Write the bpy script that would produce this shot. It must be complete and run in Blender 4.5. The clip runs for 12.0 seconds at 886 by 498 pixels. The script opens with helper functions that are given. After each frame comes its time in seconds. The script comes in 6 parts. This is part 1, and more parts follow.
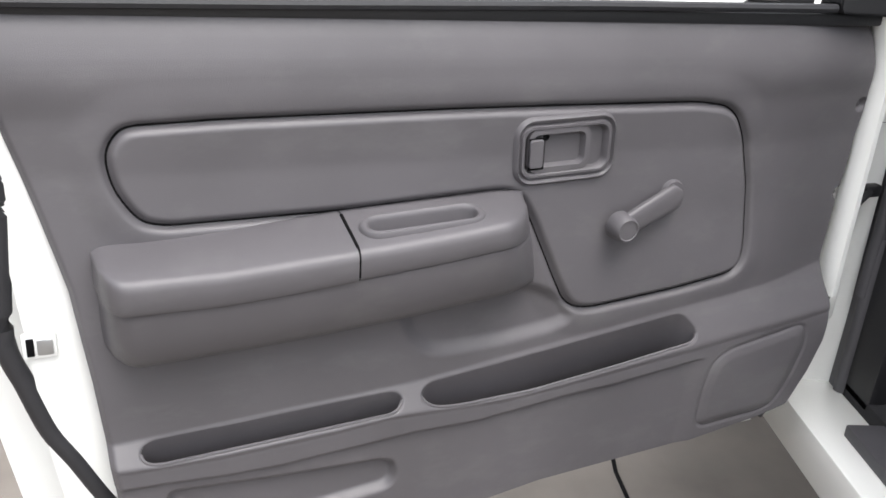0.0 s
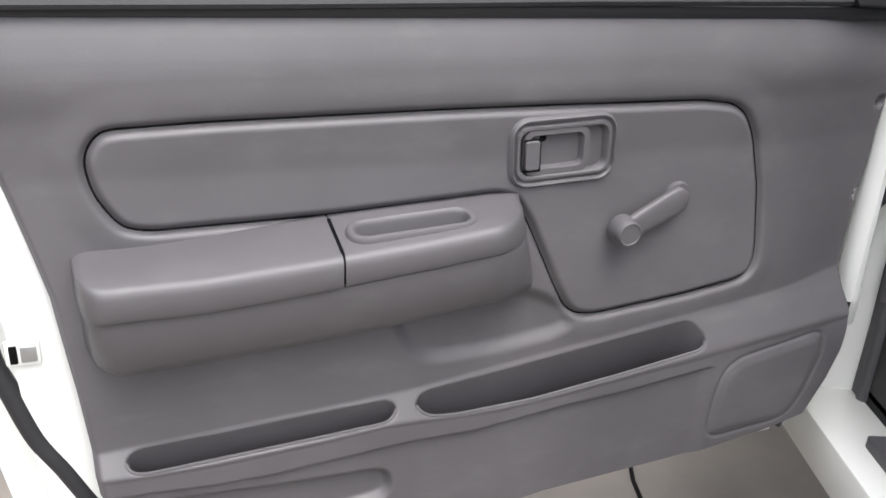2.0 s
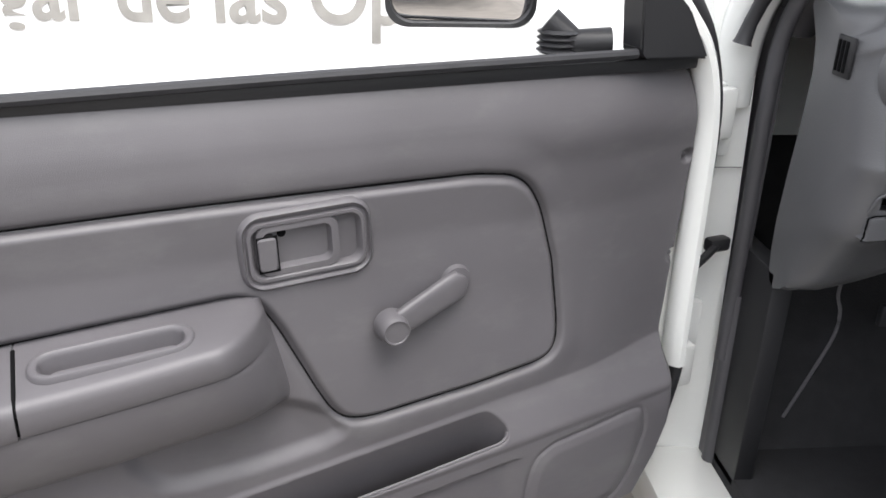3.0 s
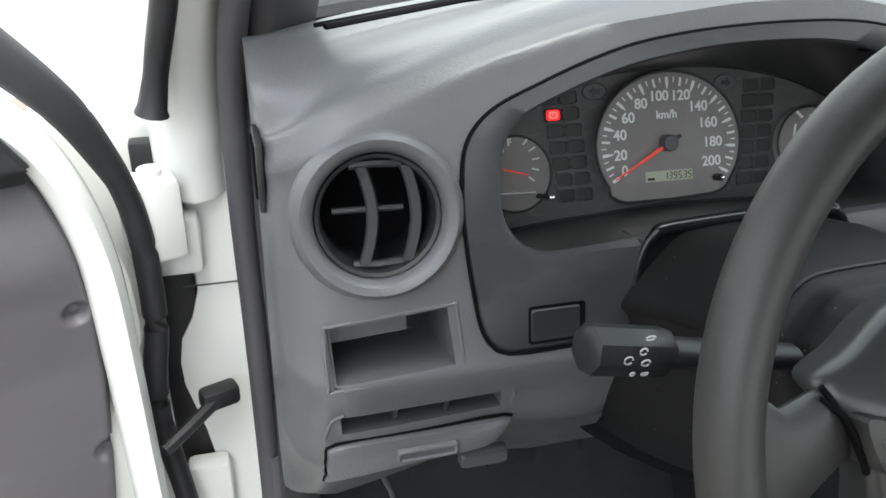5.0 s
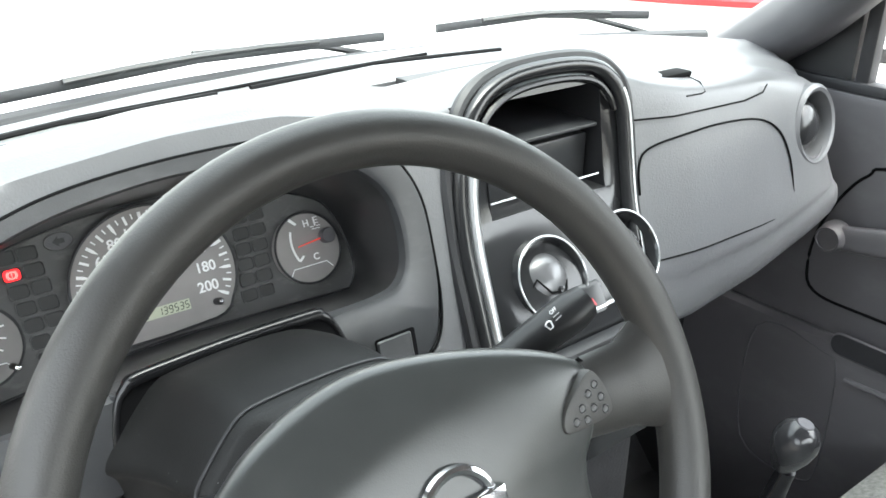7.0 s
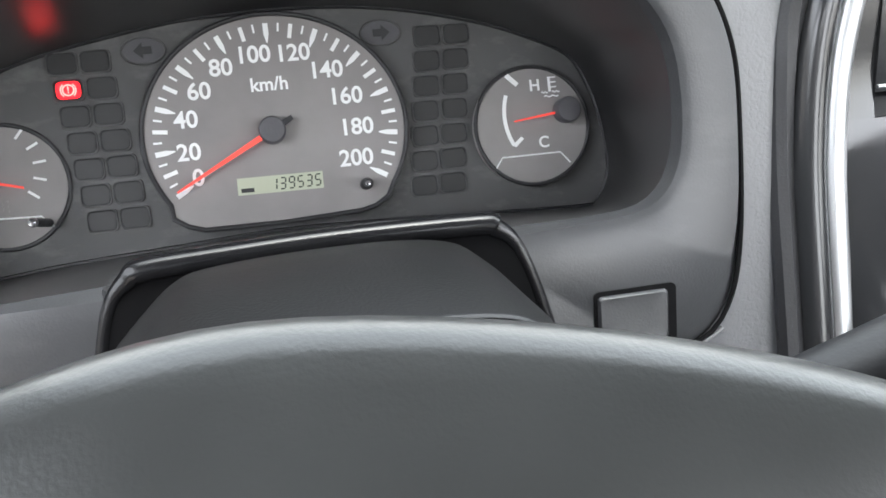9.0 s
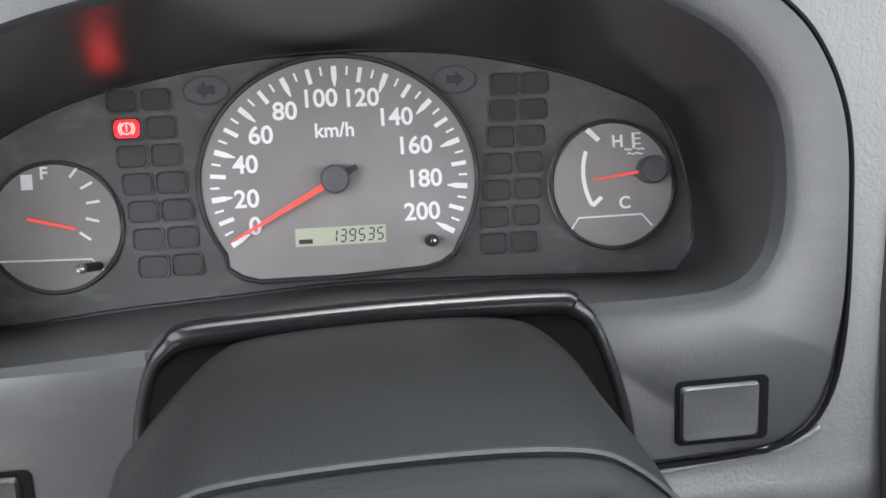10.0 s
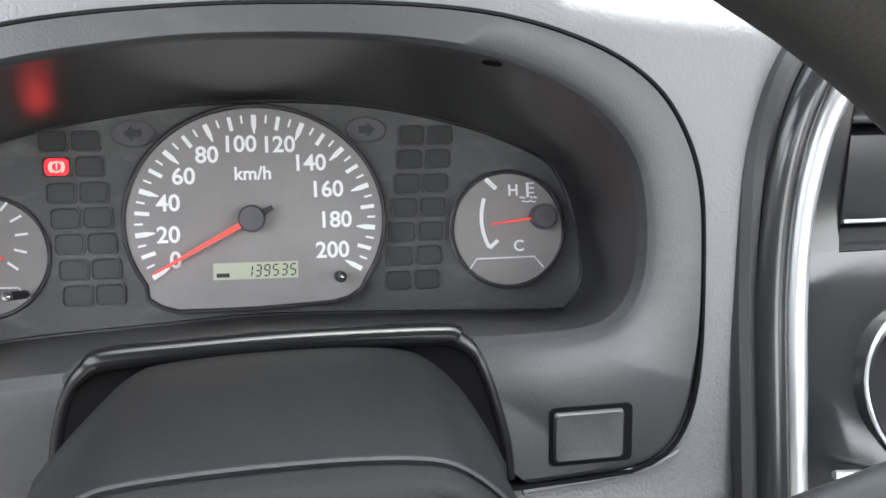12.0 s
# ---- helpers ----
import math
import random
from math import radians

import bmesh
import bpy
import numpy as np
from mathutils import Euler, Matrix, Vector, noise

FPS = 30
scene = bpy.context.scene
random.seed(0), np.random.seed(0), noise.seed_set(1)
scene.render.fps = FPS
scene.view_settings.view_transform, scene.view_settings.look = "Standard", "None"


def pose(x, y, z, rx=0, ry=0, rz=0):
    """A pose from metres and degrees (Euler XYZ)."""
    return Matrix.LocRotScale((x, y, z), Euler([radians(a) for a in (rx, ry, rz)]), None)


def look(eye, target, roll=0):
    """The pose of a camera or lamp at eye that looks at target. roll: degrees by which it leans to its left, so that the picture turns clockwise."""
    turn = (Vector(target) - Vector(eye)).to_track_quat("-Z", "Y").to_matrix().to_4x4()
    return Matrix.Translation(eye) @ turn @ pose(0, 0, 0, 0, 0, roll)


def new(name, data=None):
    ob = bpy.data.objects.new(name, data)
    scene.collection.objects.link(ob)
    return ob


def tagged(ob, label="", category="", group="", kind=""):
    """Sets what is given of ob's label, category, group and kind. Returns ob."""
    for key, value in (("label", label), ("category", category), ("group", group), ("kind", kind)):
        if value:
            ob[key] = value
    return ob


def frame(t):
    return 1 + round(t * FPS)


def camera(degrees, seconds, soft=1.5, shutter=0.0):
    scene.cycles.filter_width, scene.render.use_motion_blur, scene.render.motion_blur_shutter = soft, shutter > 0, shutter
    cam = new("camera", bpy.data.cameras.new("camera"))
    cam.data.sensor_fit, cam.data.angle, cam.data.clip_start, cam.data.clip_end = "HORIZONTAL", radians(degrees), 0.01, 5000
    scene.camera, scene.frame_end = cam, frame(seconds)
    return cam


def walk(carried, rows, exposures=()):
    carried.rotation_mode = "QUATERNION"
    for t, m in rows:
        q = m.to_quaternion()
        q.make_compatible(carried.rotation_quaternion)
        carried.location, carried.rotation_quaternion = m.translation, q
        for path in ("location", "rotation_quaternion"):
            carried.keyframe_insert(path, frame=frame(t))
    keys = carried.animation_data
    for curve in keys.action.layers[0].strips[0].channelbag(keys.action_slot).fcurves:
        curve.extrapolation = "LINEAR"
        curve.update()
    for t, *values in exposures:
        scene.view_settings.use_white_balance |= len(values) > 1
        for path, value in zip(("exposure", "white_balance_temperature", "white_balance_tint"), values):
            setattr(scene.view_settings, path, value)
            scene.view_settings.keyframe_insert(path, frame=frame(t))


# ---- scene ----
cam = camera(55.0, 12.0, soft=1.6)
PATH = [
    (0, (-1.6491, -1.3177, 1.3368), (-1.4983, 0.5169, 0.5549), 4.28),
    (0.5, (-1.6520, -1.3162, 1.3366), (-1.5106, 0.5240, 0.5662), 4.40),
    (1, (-1.6461, -1.3153, 1.3311), (-1.5141, 0.5256, 0.5604), 3.99),
    (1.5, (-1.6248, -1.3114, 1.3282), (-1.5242, 0.5322, 0.5595), 3.63),
    (2, (-1.5896, -1.2856, 1.3326), (-1.5220, 0.5521, 0.5463), 3.19),
    (2.5, (-1.4679, -1.2394, 1.3626), (-1.3897, 0.5936, 0.5664), 3.10),
    (2.7, (-1.4152, -1.1928, 1.3814), (-1.2949, 0.6444, 0.6003), 2.54),
    (4.3, (-0.8951, -0.6957, 1.4951), (-0.5113, 0.9927, 0.4942), 1.79),
    (4.5, (-0.8357, -0.6600, 1.4905), (-0.4140, 1.0203, 0.4911), 1.84),
    (5, (-0.7258, -0.6020, 1.4756), (-0.2451, 1.0466, 0.4504), 2.11),
    (5.5, (-0.6748, -0.6103, 1.4875), (0.0126, 0.9899, 0.5041), 3.24),
    (6, (-0.6686, -0.6160, 1.4984), (0.2896, 0.8786, 0.5776), 3.28),
    (6.5, (-0.6292, -0.6368, 1.5060), (0.5623, 0.7076, 0.6270), 1.63),
    (6.7, (-0.6036, -0.6456, 1.5101), (0.5830, 0.7255, 0.6664), 1.16),
    (8.3, (-0.3880, -0.5186, 1.3786), (0.1796, 1.1650, 0.4603), -2.89),
    (8.5, (-0.3782, -0.4918, 1.3641), (0.1188, 1.2086, 0.4359), -2.41),
    (9, (-0.3627, -0.4427, 1.3360), (0.0067, 1.2936, 0.4148), -1.53),
    (9.5, (-0.3531, -0.4197, 1.3452), (-0.0874, 1.3420, 0.4364), -2.42),
    (10, (-0.3601, -0.4039, 1.3436), (-0.1195, 1.3708, 0.4532), -0.47),
    (10.5, (-0.3580, -0.3947, 1.3426), (-0.1273, 1.3764, 0.4427), 0.63),
    (11, (-0.3625, -0.3884, 1.3410), (-0.1417, 1.3900, 0.4530), 1.82),
    (11.5, (-0.3629, -0.4059, 1.3517), (-0.0740, 1.3746, 0.4879), 2.37),
    (12, (-0.3445, -0.4412, 1.3630), (0.0222, 1.3352, 0.5504), 2.42),
]
walk(cam, [(t, look(eye, target, roll)) for t, eye, target, roll in PATH], [(0, -0.11, 6500, 10), (2.5, 0.0, 6500, 10), (4.5, 0.40, 6500, 7), (5.5, 1.1, 6500, 4), (6.7, 1.72, 6500, 3), (8.5, 1.98, 6500, 9), (12, 2.0, 6500, 9)])

# ---- world and light: bright overcast yard ----
world = bpy.data.worlds.new("sky")
scene.world = world
world.use_nodes = True
wn = world.node_tree.nodes
sky = wn.new("ShaderNodeTexSky")
sky.sky_type, sky.sun_disc = "NISHITA", False
sky.sun_elevation, sky.sun_rotation = radians(68), radians(158)
sky.dust_density, sky.air_density = 4.0, 1.0
hsv = wn.new("ShaderNodeHueSaturation")
hsv.inputs["Saturation"].default_value = 0.25
world.node_tree.links.new(sky.outputs[0], hsv.inputs["Color"])
world.node_tree.links.new(hsv.outputs[0], wn["Background"].inputs[0])
wn["Background"].inputs[1].default_value = 0.56
sun = new("sun", bpy.data.lights.new("sun", "SUN"))
sun.data.energy, sun.data.angle, sun.data.color = 0.6, radians(40), (1.0, 0.97, 0.93)
sun.matrix_world = look((1.2, -3.0, 8.0), (0, 0, 0))


# ---- materials ----
def mat(name, color, rough=0.5, metal=0.0, bump=0.0, scale=400.0, vary=0.0, vscale=8.0, coat=0.0, emit=None, spec=0.5):
    m = bpy.data.materials.new(name)
    m.use_nodes = True
    nt = m.node_tree
    b = nt.nodes["Principled BSDF"]
    b.inputs["Base Color"].default_value = (*color, 1)
    b.inputs["Roughness"].default_value = rough
    b.inputs["Metallic"].default_value = metal
    b.inputs["Specular IOR Level"].default_value = spec
    b.inputs["Coat Weight"].default_value = coat
    tc = nt.nodes.new("ShaderNodeTexCoord")
    if vary > 0:
        n = nt.nodes.new("ShaderNodeTexNoise")
        n.inputs["Scale"].default_value, n.inputs["Detail"].default_value = vscale, 8
        nt.links.new(tc.outputs["Object"], n.inputs["Vector"])
        ramp = nt.nodes.new("ShaderNodeMapRange")
        ramp.inputs["From Min"].default_value, ramp.inputs["From Max"].default_value = 0.3, 0.7
        ramp.inputs["To Min"].default_value, ramp.inputs["To Max"].default_value = 1 - vary, 1 + vary
        nt.links.new(n.outputs["Fac"], ramp.inputs["Value"])
        mix = nt.nodes.new("ShaderNodeVectorMath")
        mix.operation = "SCALE"
        mix.inputs[0].default_value = color
        nt.links.new(ramp.outputs[0], mix.inputs["Scale"])
        nt.links.new(mix.outputs[0], b.inputs["Base Color"])
        r2 = nt.nodes.new("ShaderNodeMapRange")
        r2.inputs["To Min"].default_value, r2.inputs["To Max"].default_value = max(rough - 0.6 * vary, 0.03), min(rough + 0.6 * vary, 1)
        nt.links.new(n.outputs["Fac"], r2.inputs["Value"])
        nt.links.new(r2.outputs[0], b.inputs["Roughness"])
    if bump > 0:
        g = nt.nodes.new("ShaderNodeTexNoise")
        g.inputs["Scale"].default_value, g.inputs["Detail"].default_value = scale, 3
        nt.links.new(tc.outputs["Object"], g.inputs["Vector"])
        bp = nt.nodes.new("ShaderNodeBump")
        bp.inputs["Strength"].default_value, bp.inputs["Distance"].default_value = bump, 0.001
        nt.links.new(g.outputs["Fac"], bp.inputs["Height"])
        nt.links.new(bp.outputs[0], b.inputs["Normal"])
    if emit:
        b.inputs["Emission Color"].default_value = (*emit[0], 1)
        b.inputs["Emission Strength"].default_value = emit[1]
    return m


M_DOOR = mat("door_plastic", (0.096, 0.091, 0.098), 0.46, bump=0.25, scale=900, vary=0.10, vscale=5)
M_DASH = mat("dash_plastic", (0.112, 0.113, 0.119), 0.33, bump=0.25, scale=620, vary=0.10, vscale=6, spec=0.5)
M_BEZEL = mat("bezel_plastic", (0.040, 0.041, 0.044), 0.33, bump=0.12, scale=900, vary=0.10, vscale=9)
M_STACK = mat("stack_paint", (0.022, 0.0225, 0.024), 0.15, metal=0.1, bump=0.04, scale=800, vary=0.06)
M_BALL = mat("ball_paint", (0.12, 0.12, 0.125), 0.26, metal=0.3, vary=0.05)
M_VANE = mat("vane_plastic", (0.040, 0.041, 0.043), 0.28, bump=0.06, scale=800, vary=0.08)
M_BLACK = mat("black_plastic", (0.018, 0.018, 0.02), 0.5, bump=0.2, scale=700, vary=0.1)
M_STALK = mat("stalk_plastic", (0.011, 0.011, 0.012), 0.42, bump=0.1, scale=900, vary=0.08, spec=0.35)
# near-black for joints, and for gaps and recesses whose shade is painted in
M_HOLE = mat("joint_and_shade_black", (0.0035, 0.0035, 0.004), 0.8, spec=0.1)
M_GLOSS = mat("gloss_black", (0.008, 0.008, 0.009), 0.22, vary=0.04, spec=0.35)
M_HOOD = mat("hood_plastic", (0.023, 0.023, 0.024), 0.30, bump=0.06, scale=900, vary=0.04, spec=0.7)
M_LENS = mat("lamp_lens", (0.019, 0.019, 0.019), 0.5)
M_RUBBER = mat("rubber", (0.022, 0.022, 0.025), 0.55, bump=0.2, scale=300, vary=0.15, vscale=20)
M_SEAL = mat("pillar_trim", (0.075, 0.073, 0.08), 0.5, bump=0.2, scale=600, vary=0.1)
M_WHITE = mat("white_paint", (0.80, 0.81, 0.79), 0.25, vary=0.03, vscale=4, coat=0.4)
M_SHROUD = mat("shroud_plastic", (0.0095, 0.0095, 0.0095), 0.50, bump=0.2, scale=900, vary=0.12, vscale=15, spec=0.20)
M_WHEEL = mat("wheel_skin", (0.030, 0.029, 0.0275), 0.45, bump=0.16, scale=1100, vary=0.14, vscale=14)
M_PAD = mat("pad_skin", (0.039, 0.041, 0.040), 0.31, bump=0.08, scale=1000, vary=0.08, vscale=40, spec=0.6)
M_CHROME = mat("chrome", (0.82, 0.82, 0.84), 0.12, metal=1.0)
M_SILVER = mat("satin_silver", (0.50, 0.51, 0.52), 0.34, metal=0.85, vary=0.08)
M_DIAL = mat("dial_print", (0.225, 0.210, 0.206), 0.6, vary=0.12, vscale=26)
def dust(m, scale, share, tone):
    """Pale specks of dust over a material's own colour."""
    nt = m.node_tree
    b = nt.nodes["Principled BSDF"]
    tc = nt.nodes.new("ShaderNodeTexCoord")
    v = nt.nodes.new("ShaderNodeTexVoronoi")
    v.inputs["Scale"].default_value = scale
    nt.links.new(tc.outputs["Object"], v.inputs["Vector"])
    near = nt.nodes.new("ShaderNodeMath")
    near.operation = "LESS_THAN"
    near.inputs[1].default_value = 0.085
    nt.links.new(v.outputs["Distance"], near.inputs[0])
    sep = nt.nodes.new("ShaderNodeSeparateColor")
    nt.links.new(v.outputs["Color"], sep.inputs[0])
    pick = nt.nodes.new("ShaderNodeMath")
    pick.operation = "LESS_THAN"
    pick.inputs[1].default_value = share
    nt.links.new(sep.outputs[0], pick.inputs[0])
    both = nt.nodes.new("ShaderNodeMath")
    both.operation = "MULTIPLY"
    nt.links.new(near.outputs[0], both.inputs[0])
    nt.links.new(pick.outputs[0], both.inputs[1])
    mix = nt.nodes.new("ShaderNodeMix")
    mix.data_type = "RGBA"
    old = b.inputs["Base Color"].links[0].from_socket
    nt.links.new(both.outputs[0], mix.inputs[0])
    nt.links.new(old, mix.inputs[6])
    mix.inputs[7].default_value = (tone, tone, tone, 1)
    nt.links.new(mix.outputs[2], b.inputs["Base Color"])


dust(M_SHROUD, 190, 0.20, 0.16)


def leather(m, scale, strength):
    """Wrinkled hide grain: cracks between drawn-out cells, over the fine grain."""
    nt = m.node_tree
    b = nt.nodes["Principled BSDF"]
    tc = nt.nodes.new("ShaderNodeTexCoord")
    warp = nt.nodes.new("ShaderNodeTexNoise")
    warp.inputs["Scale"].default_value, warp.inputs["Detail"].default_value = scale * 0.6, 3
    nt.links.new(tc.outputs["Object"], warp.inputs["Vector"])
    add = nt.nodes.new("ShaderNodeVectorMath")
    add.operation = "MULTIPLY_ADD"
    add.inputs[1].default_value = (0.006, 0.006, 0.006)
    nt.links.new(warp.outputs["Color"], add.inputs[0])
    nt.links.new(tc.outputs["Object"], add.inputs[2])
    mp = nt.nodes.new("ShaderNodeMapping")
    mp.inputs["Scale"].default_value = (1.0, 0.8, 0.7)
    nt.links.new(add.outputs[0], mp.inputs["Vector"])
    v = nt.nodes.new("ShaderNodeTexVoronoi")
    v.feature = "DISTANCE_TO_EDGE"
    v.inputs["Scale"].default_value = scale
    nt.links.new(mp.outputs[0], v.inputs["Vector"])
    r = nt.nodes.new("ShaderNodeMapRange")
    r.inputs["From Max"].default_value = 0.22
    nt.links.new(v.outputs["Distance"], r.inputs["Value"])
    bp = nt.nodes.new("ShaderNodeBump")
    bp.inputs["Strength"].default_value, bp.inputs["Distance"].default_value = strength, 0.0006
    nt.links.new(r.outputs[0], bp.inputs["Height"])
    nt.links.new(b.inputs["Normal"].links[0].from_socket, bp.inputs["Normal"])
    nt.links.new(bp.outputs[0], b.inputs["Normal"])


def smudge(m, scale, share, tone):
    """Pale wiped dust in soft uneven patches."""
    nt = m.node_tree
    b = nt.nodes["Principled BSDF"]
    tc = nt.nodes.new("ShaderNodeTexCoord")
    mp = nt.nodes.new("ShaderNodeMapping")
    mp.inputs["Scale"].default_value = (1.0, 1.0, 2.2)
    nt.links.new(tc.outputs["Object"], mp.inputs["Vector"])
    n = nt.nodes.new("ShaderNodeTexNoise")
    n.inputs["Scale"].default_value, n.inputs["Detail"].default_value, n.inputs["Roughness"].default_value = scale, 6, 0.65
    nt.links.new(mp.outputs[0], n.inputs["Vector"])
    r = nt.nodes.new("ShaderNodeMapRange")
    r.inputs["From Min"].default_value, r.inputs["From Max"].default_value = 0.52, 0.80
    r.inputs["To Max"].default_value = share
    nt.links.new(n.outputs["Fac"], r.inputs["Value"])
    mix = nt.nodes.new("ShaderNodeMix")
    mix.data_type = "RGBA"
    nt.links.new(r.outputs[0], mix.inputs[0])
    nt.links.new(b.inputs["Base Color"].links[0].from_socket, mix.inputs[6])
    mix.inputs[7].default_value = (tone, tone, tone * 0.98, 1)
    nt.links.new(mix.outputs[2], b.inputs["Base Color"])


leather(M_DASH, 260, 0.11)
smudge(M_BEZEL, 28, 0.16, 0.14)
smudge(M_DOOR, 9, 0.22, 0.20)
M_PLATE = mat("cluster_plate", (0.076, 0.075, 0.075), 0.6, vary=0.1, vscale=30)
smudge(M_PLATE, 38, 0.55, 0.20)
M_PRINT = mat("white_print", (0.8, 0.8, 0.8), 0.6)
M_FADED = mat("faded_print", (0.42, 0.42, 0.42), 0.6)
M_LIT = mat("lit_symbol", (0.8, 0.3, 0.25), 0.5, emit=((1.0, 0.30, 0.26), 0.55))
# red needle paint, with a weak glow added to brighten it
M_RED = mat("red_needle_glow", (0.80, 0.075, 0.055), 0.5, emit=((1.0, 0.06, 0.04), 0.12))
M_LAMP = mat("red_lamp", (0.6, 0.01, 0.015), 0.4, emit=((1.0, 0.002, 0.006), 1.3))
M_LCD = mat("lcd", (0.42, 0.44, 0.33), 0.4)
M_INK = mat("lcd_ink", (0.03, 0.035, 0.03), 0.6)
M_CARPET = mat("carpet", (0.02, 0.02, 0.022), 0.95, bump=0.8, scale=300, vary=0.3, vscale=30)
M_SEAT = mat("seat_cloth", (0.13, 0.135, 0.13), 0.95, bump=1.0, scale=420, vary=0.35, vscale=170)
M_GROUND = mat("concrete", (0.165, 0.148, 0.130), 0.9, bump=0.6, scale=60, vary=0.25, vscale=3)
M_BANNER = mat("banner_vinyl", (0.85, 0.85, 0.85), 0.6, vary=0.03, vscale=1)
M_LETTER = mat("banner_print", (0.30, 0.29, 0.27), 0.6, vary=0.2, vscale=6)
M_YARD = mat("painted_wall", (0.24, 0.235, 0.225), 0.9, bump=0.4, scale=40, vary=0.15, vscale=1.5)
M_STRIPE = mat("red_stripe", (0.55, 0.05, 0.06), 0.4)
M_HAZ = mat("hazard_red", (0.5, 0.04, 0.05), 0.4)
M_GLASS = bpy.data.materials.new("glass")
M_GLASS.use_nodes = True
_n, _l = M_GLASS.node_tree.nodes, M_GLASS.node_tree.links
_n.remove(_n["Principled BSDF"])
_t, _g, _m = _n.new("ShaderNodeBsdfTransparent"), _n.new("ShaderNodeBsdfGlossy"), _n.new("ShaderNodeMixShader")
_t.inputs["Color"].default_value = (0.84, 0.88, 0.87, 1)
_g.inputs["Roughness"].default_value = 0.02
_m.inputs[0].default_value = 0.05
_l.new(_t.outputs[0], _m.inputs[1])
_l.new(_g.outputs[0], _m.inputs[2])
_l.new(_m.outputs[0], _n["Material Output"].inputs["Surface"])
M_MIRROR = mat("mirror_glass", (0.9, 0.9, 0.9), 0.02, metal=1.0)


# ---- building helpers ----
def thing(name, m=Matrix(), label="", category="", group="", kind=""):
    ob = new(name)
    ob.matrix_world = m
    return tagged(ob, label, category, group, kind)


def finish(bm, smooth=40.0):
    bmesh.ops.recalc_face_normals(bm, faces=bm.faces)
    if smooth:
        for f in bm.faces:
            f.smooth = True
        lim = radians(smooth)
        for e in bm.edges:
            if len(e.link_faces) == 2 and e.calc_face_angle(0) > lim:
                e.smooth = False
    return bm


def part(name, bm, material, parent=None, label="", smooth=40.0):
    finish(bm, smooth)
    me = bpy.data.meshes.new(name)
    bm.to_mesh(me)
    bm.free()
    me.materials.append(material)
    ob = new(name, me)
    if parent is not None:
        ob.parent = parent
    if label:
        tagged(ob, label)
    return ob


def structure(name, bm, material, label, category, smooth=40.0):
    return tagged(part(name, bm, material, None, "", smooth), label, category, "", "structure")


def box(lo, hi, bevel=0.0, seg=2, bm=None):
    own = bmesh.new()
    bmesh.ops.create_cube(own, size=1)
    lo, hi = Vector(lo), Vector(hi)
    for v in own.verts:
        v.co = Vector((lo[i] + (v.co[i] + 0.5) * (hi[i] - lo[i]) for i in range(3)))
    if bevel:
        bmesh.ops.bevel(own, geom=own.edges[:], offset=bevel, segments=seg, affect="EDGES", profile=0.5)
    return join(bm, own)


def join(bm, other):
    if bm is None:
        return other
    me = bpy.data.meshes.new("tmp")
    other.to_mesh(me)
    other.free()
    bm.from_mesh(me)
    bpy.data.meshes.remove(me)
    return bm


def spline(points, n, closed=False):
    """Catmull-Rom through points, n samples for each stretch."""
    pts = [Vector(p) for p in points]
    k, out = len(pts), []
    for i in range(k if closed else k - 1):
        p = [pts[(i + j) % k] if closed else pts[min(max(i + j, 0), k - 1)] for j in (-1, 0, 1, 2)]
        for s in range(n):
            t = s / n
            out.append(0.5 * (2 * p[1] + (p[2] - p[0]) * t + (2 * p[0] - 5 * p[1] + 4 * p[2] - p[3]) * t * t + (3 * p[1] - p[0] - 3 * p[2] + p[3]) * t ** 3))
    if not closed:
        out.append(pts[-1])
    return out


def skin(rings, closed=True, cap=True, loop=False, bm=None):
    """Faces between rings of equal count. closed: each ring is a loop; loop: the last ring joins the first."""
    bm = bm or bmesh.new()
    vs = [[bm.verts.new(p) for p in ring] for ring in rings]
    n = len(rings[0])
    pairs = list(zip(vs, vs[1:])) + ([(vs[-1], vs[0])] if loop else [])
    for a, b in pairs:
        for i in range(n if closed else n - 1):
            j = (i + 1) % n
            bm.faces.new((a[i], a[j], b[j], b[i]))
    if cap and closed and not loop:
        bm.faces.new(vs[0])
        bm.faces.new(vs[-1])
    return bm


def tube(points, radius, sides=10, closed=False, bm=None, squash=1.0, up=None):
    pts = [Vector(p) for p in points]
    n, rings = len(pts), []
    ref = Vector(up) if up else Vector((0, 0, 1))
    for i, p in enumerate(pts):
        a = pts[(i - 1) % n] if closed or i else p
        b = pts[(i + 1) % n] if closed or i < n - 1 else p
        d = (b - a).normalized()
        side = d.cross(ref)
        if side.length < 0.05:
            side = d.cross(Vector((0.3, 1, 0.2)))
        side.normalize()
        nor = side.cross(d).normalized()
        r = radius(i / max(n - 1, 1)) if callable(radius) else radius
        rings.append([p + side * (math.cos(6.28318 * k / sides) * r) + nor * (math.sin(6.28318 * k / sides) * r * squash) for k in range(sides)])
    return skin(rings, True, True, closed, bm)


def prism(outline, to3d, depth0, depth1, bm=None):
    """outline: list of 2D points; to3d(u, v, d) gives the place."""
    return skin([[to3d(u, v, depth0) for u, v in outline], [to3d(u, v, depth1) for u, v in outline]], True, True, False, bm)


def round_rect(w, h, r, n=6):
    out = []
    for cx, cy, a0 in ((w / 2 - r, h / 2 - r, 0), (-w / 2 + r, h / 2 - r, 90), (-w / 2 + r, -h / 2 + r, 180), (w / 2 - r, -h / 2 + r, 270)):
        for k in range(n + 1):
            a = radians(a0 + 90 * k / n)
            out.append((cx + r * math.cos(a), cy + r * math.sin(a)))
    return out


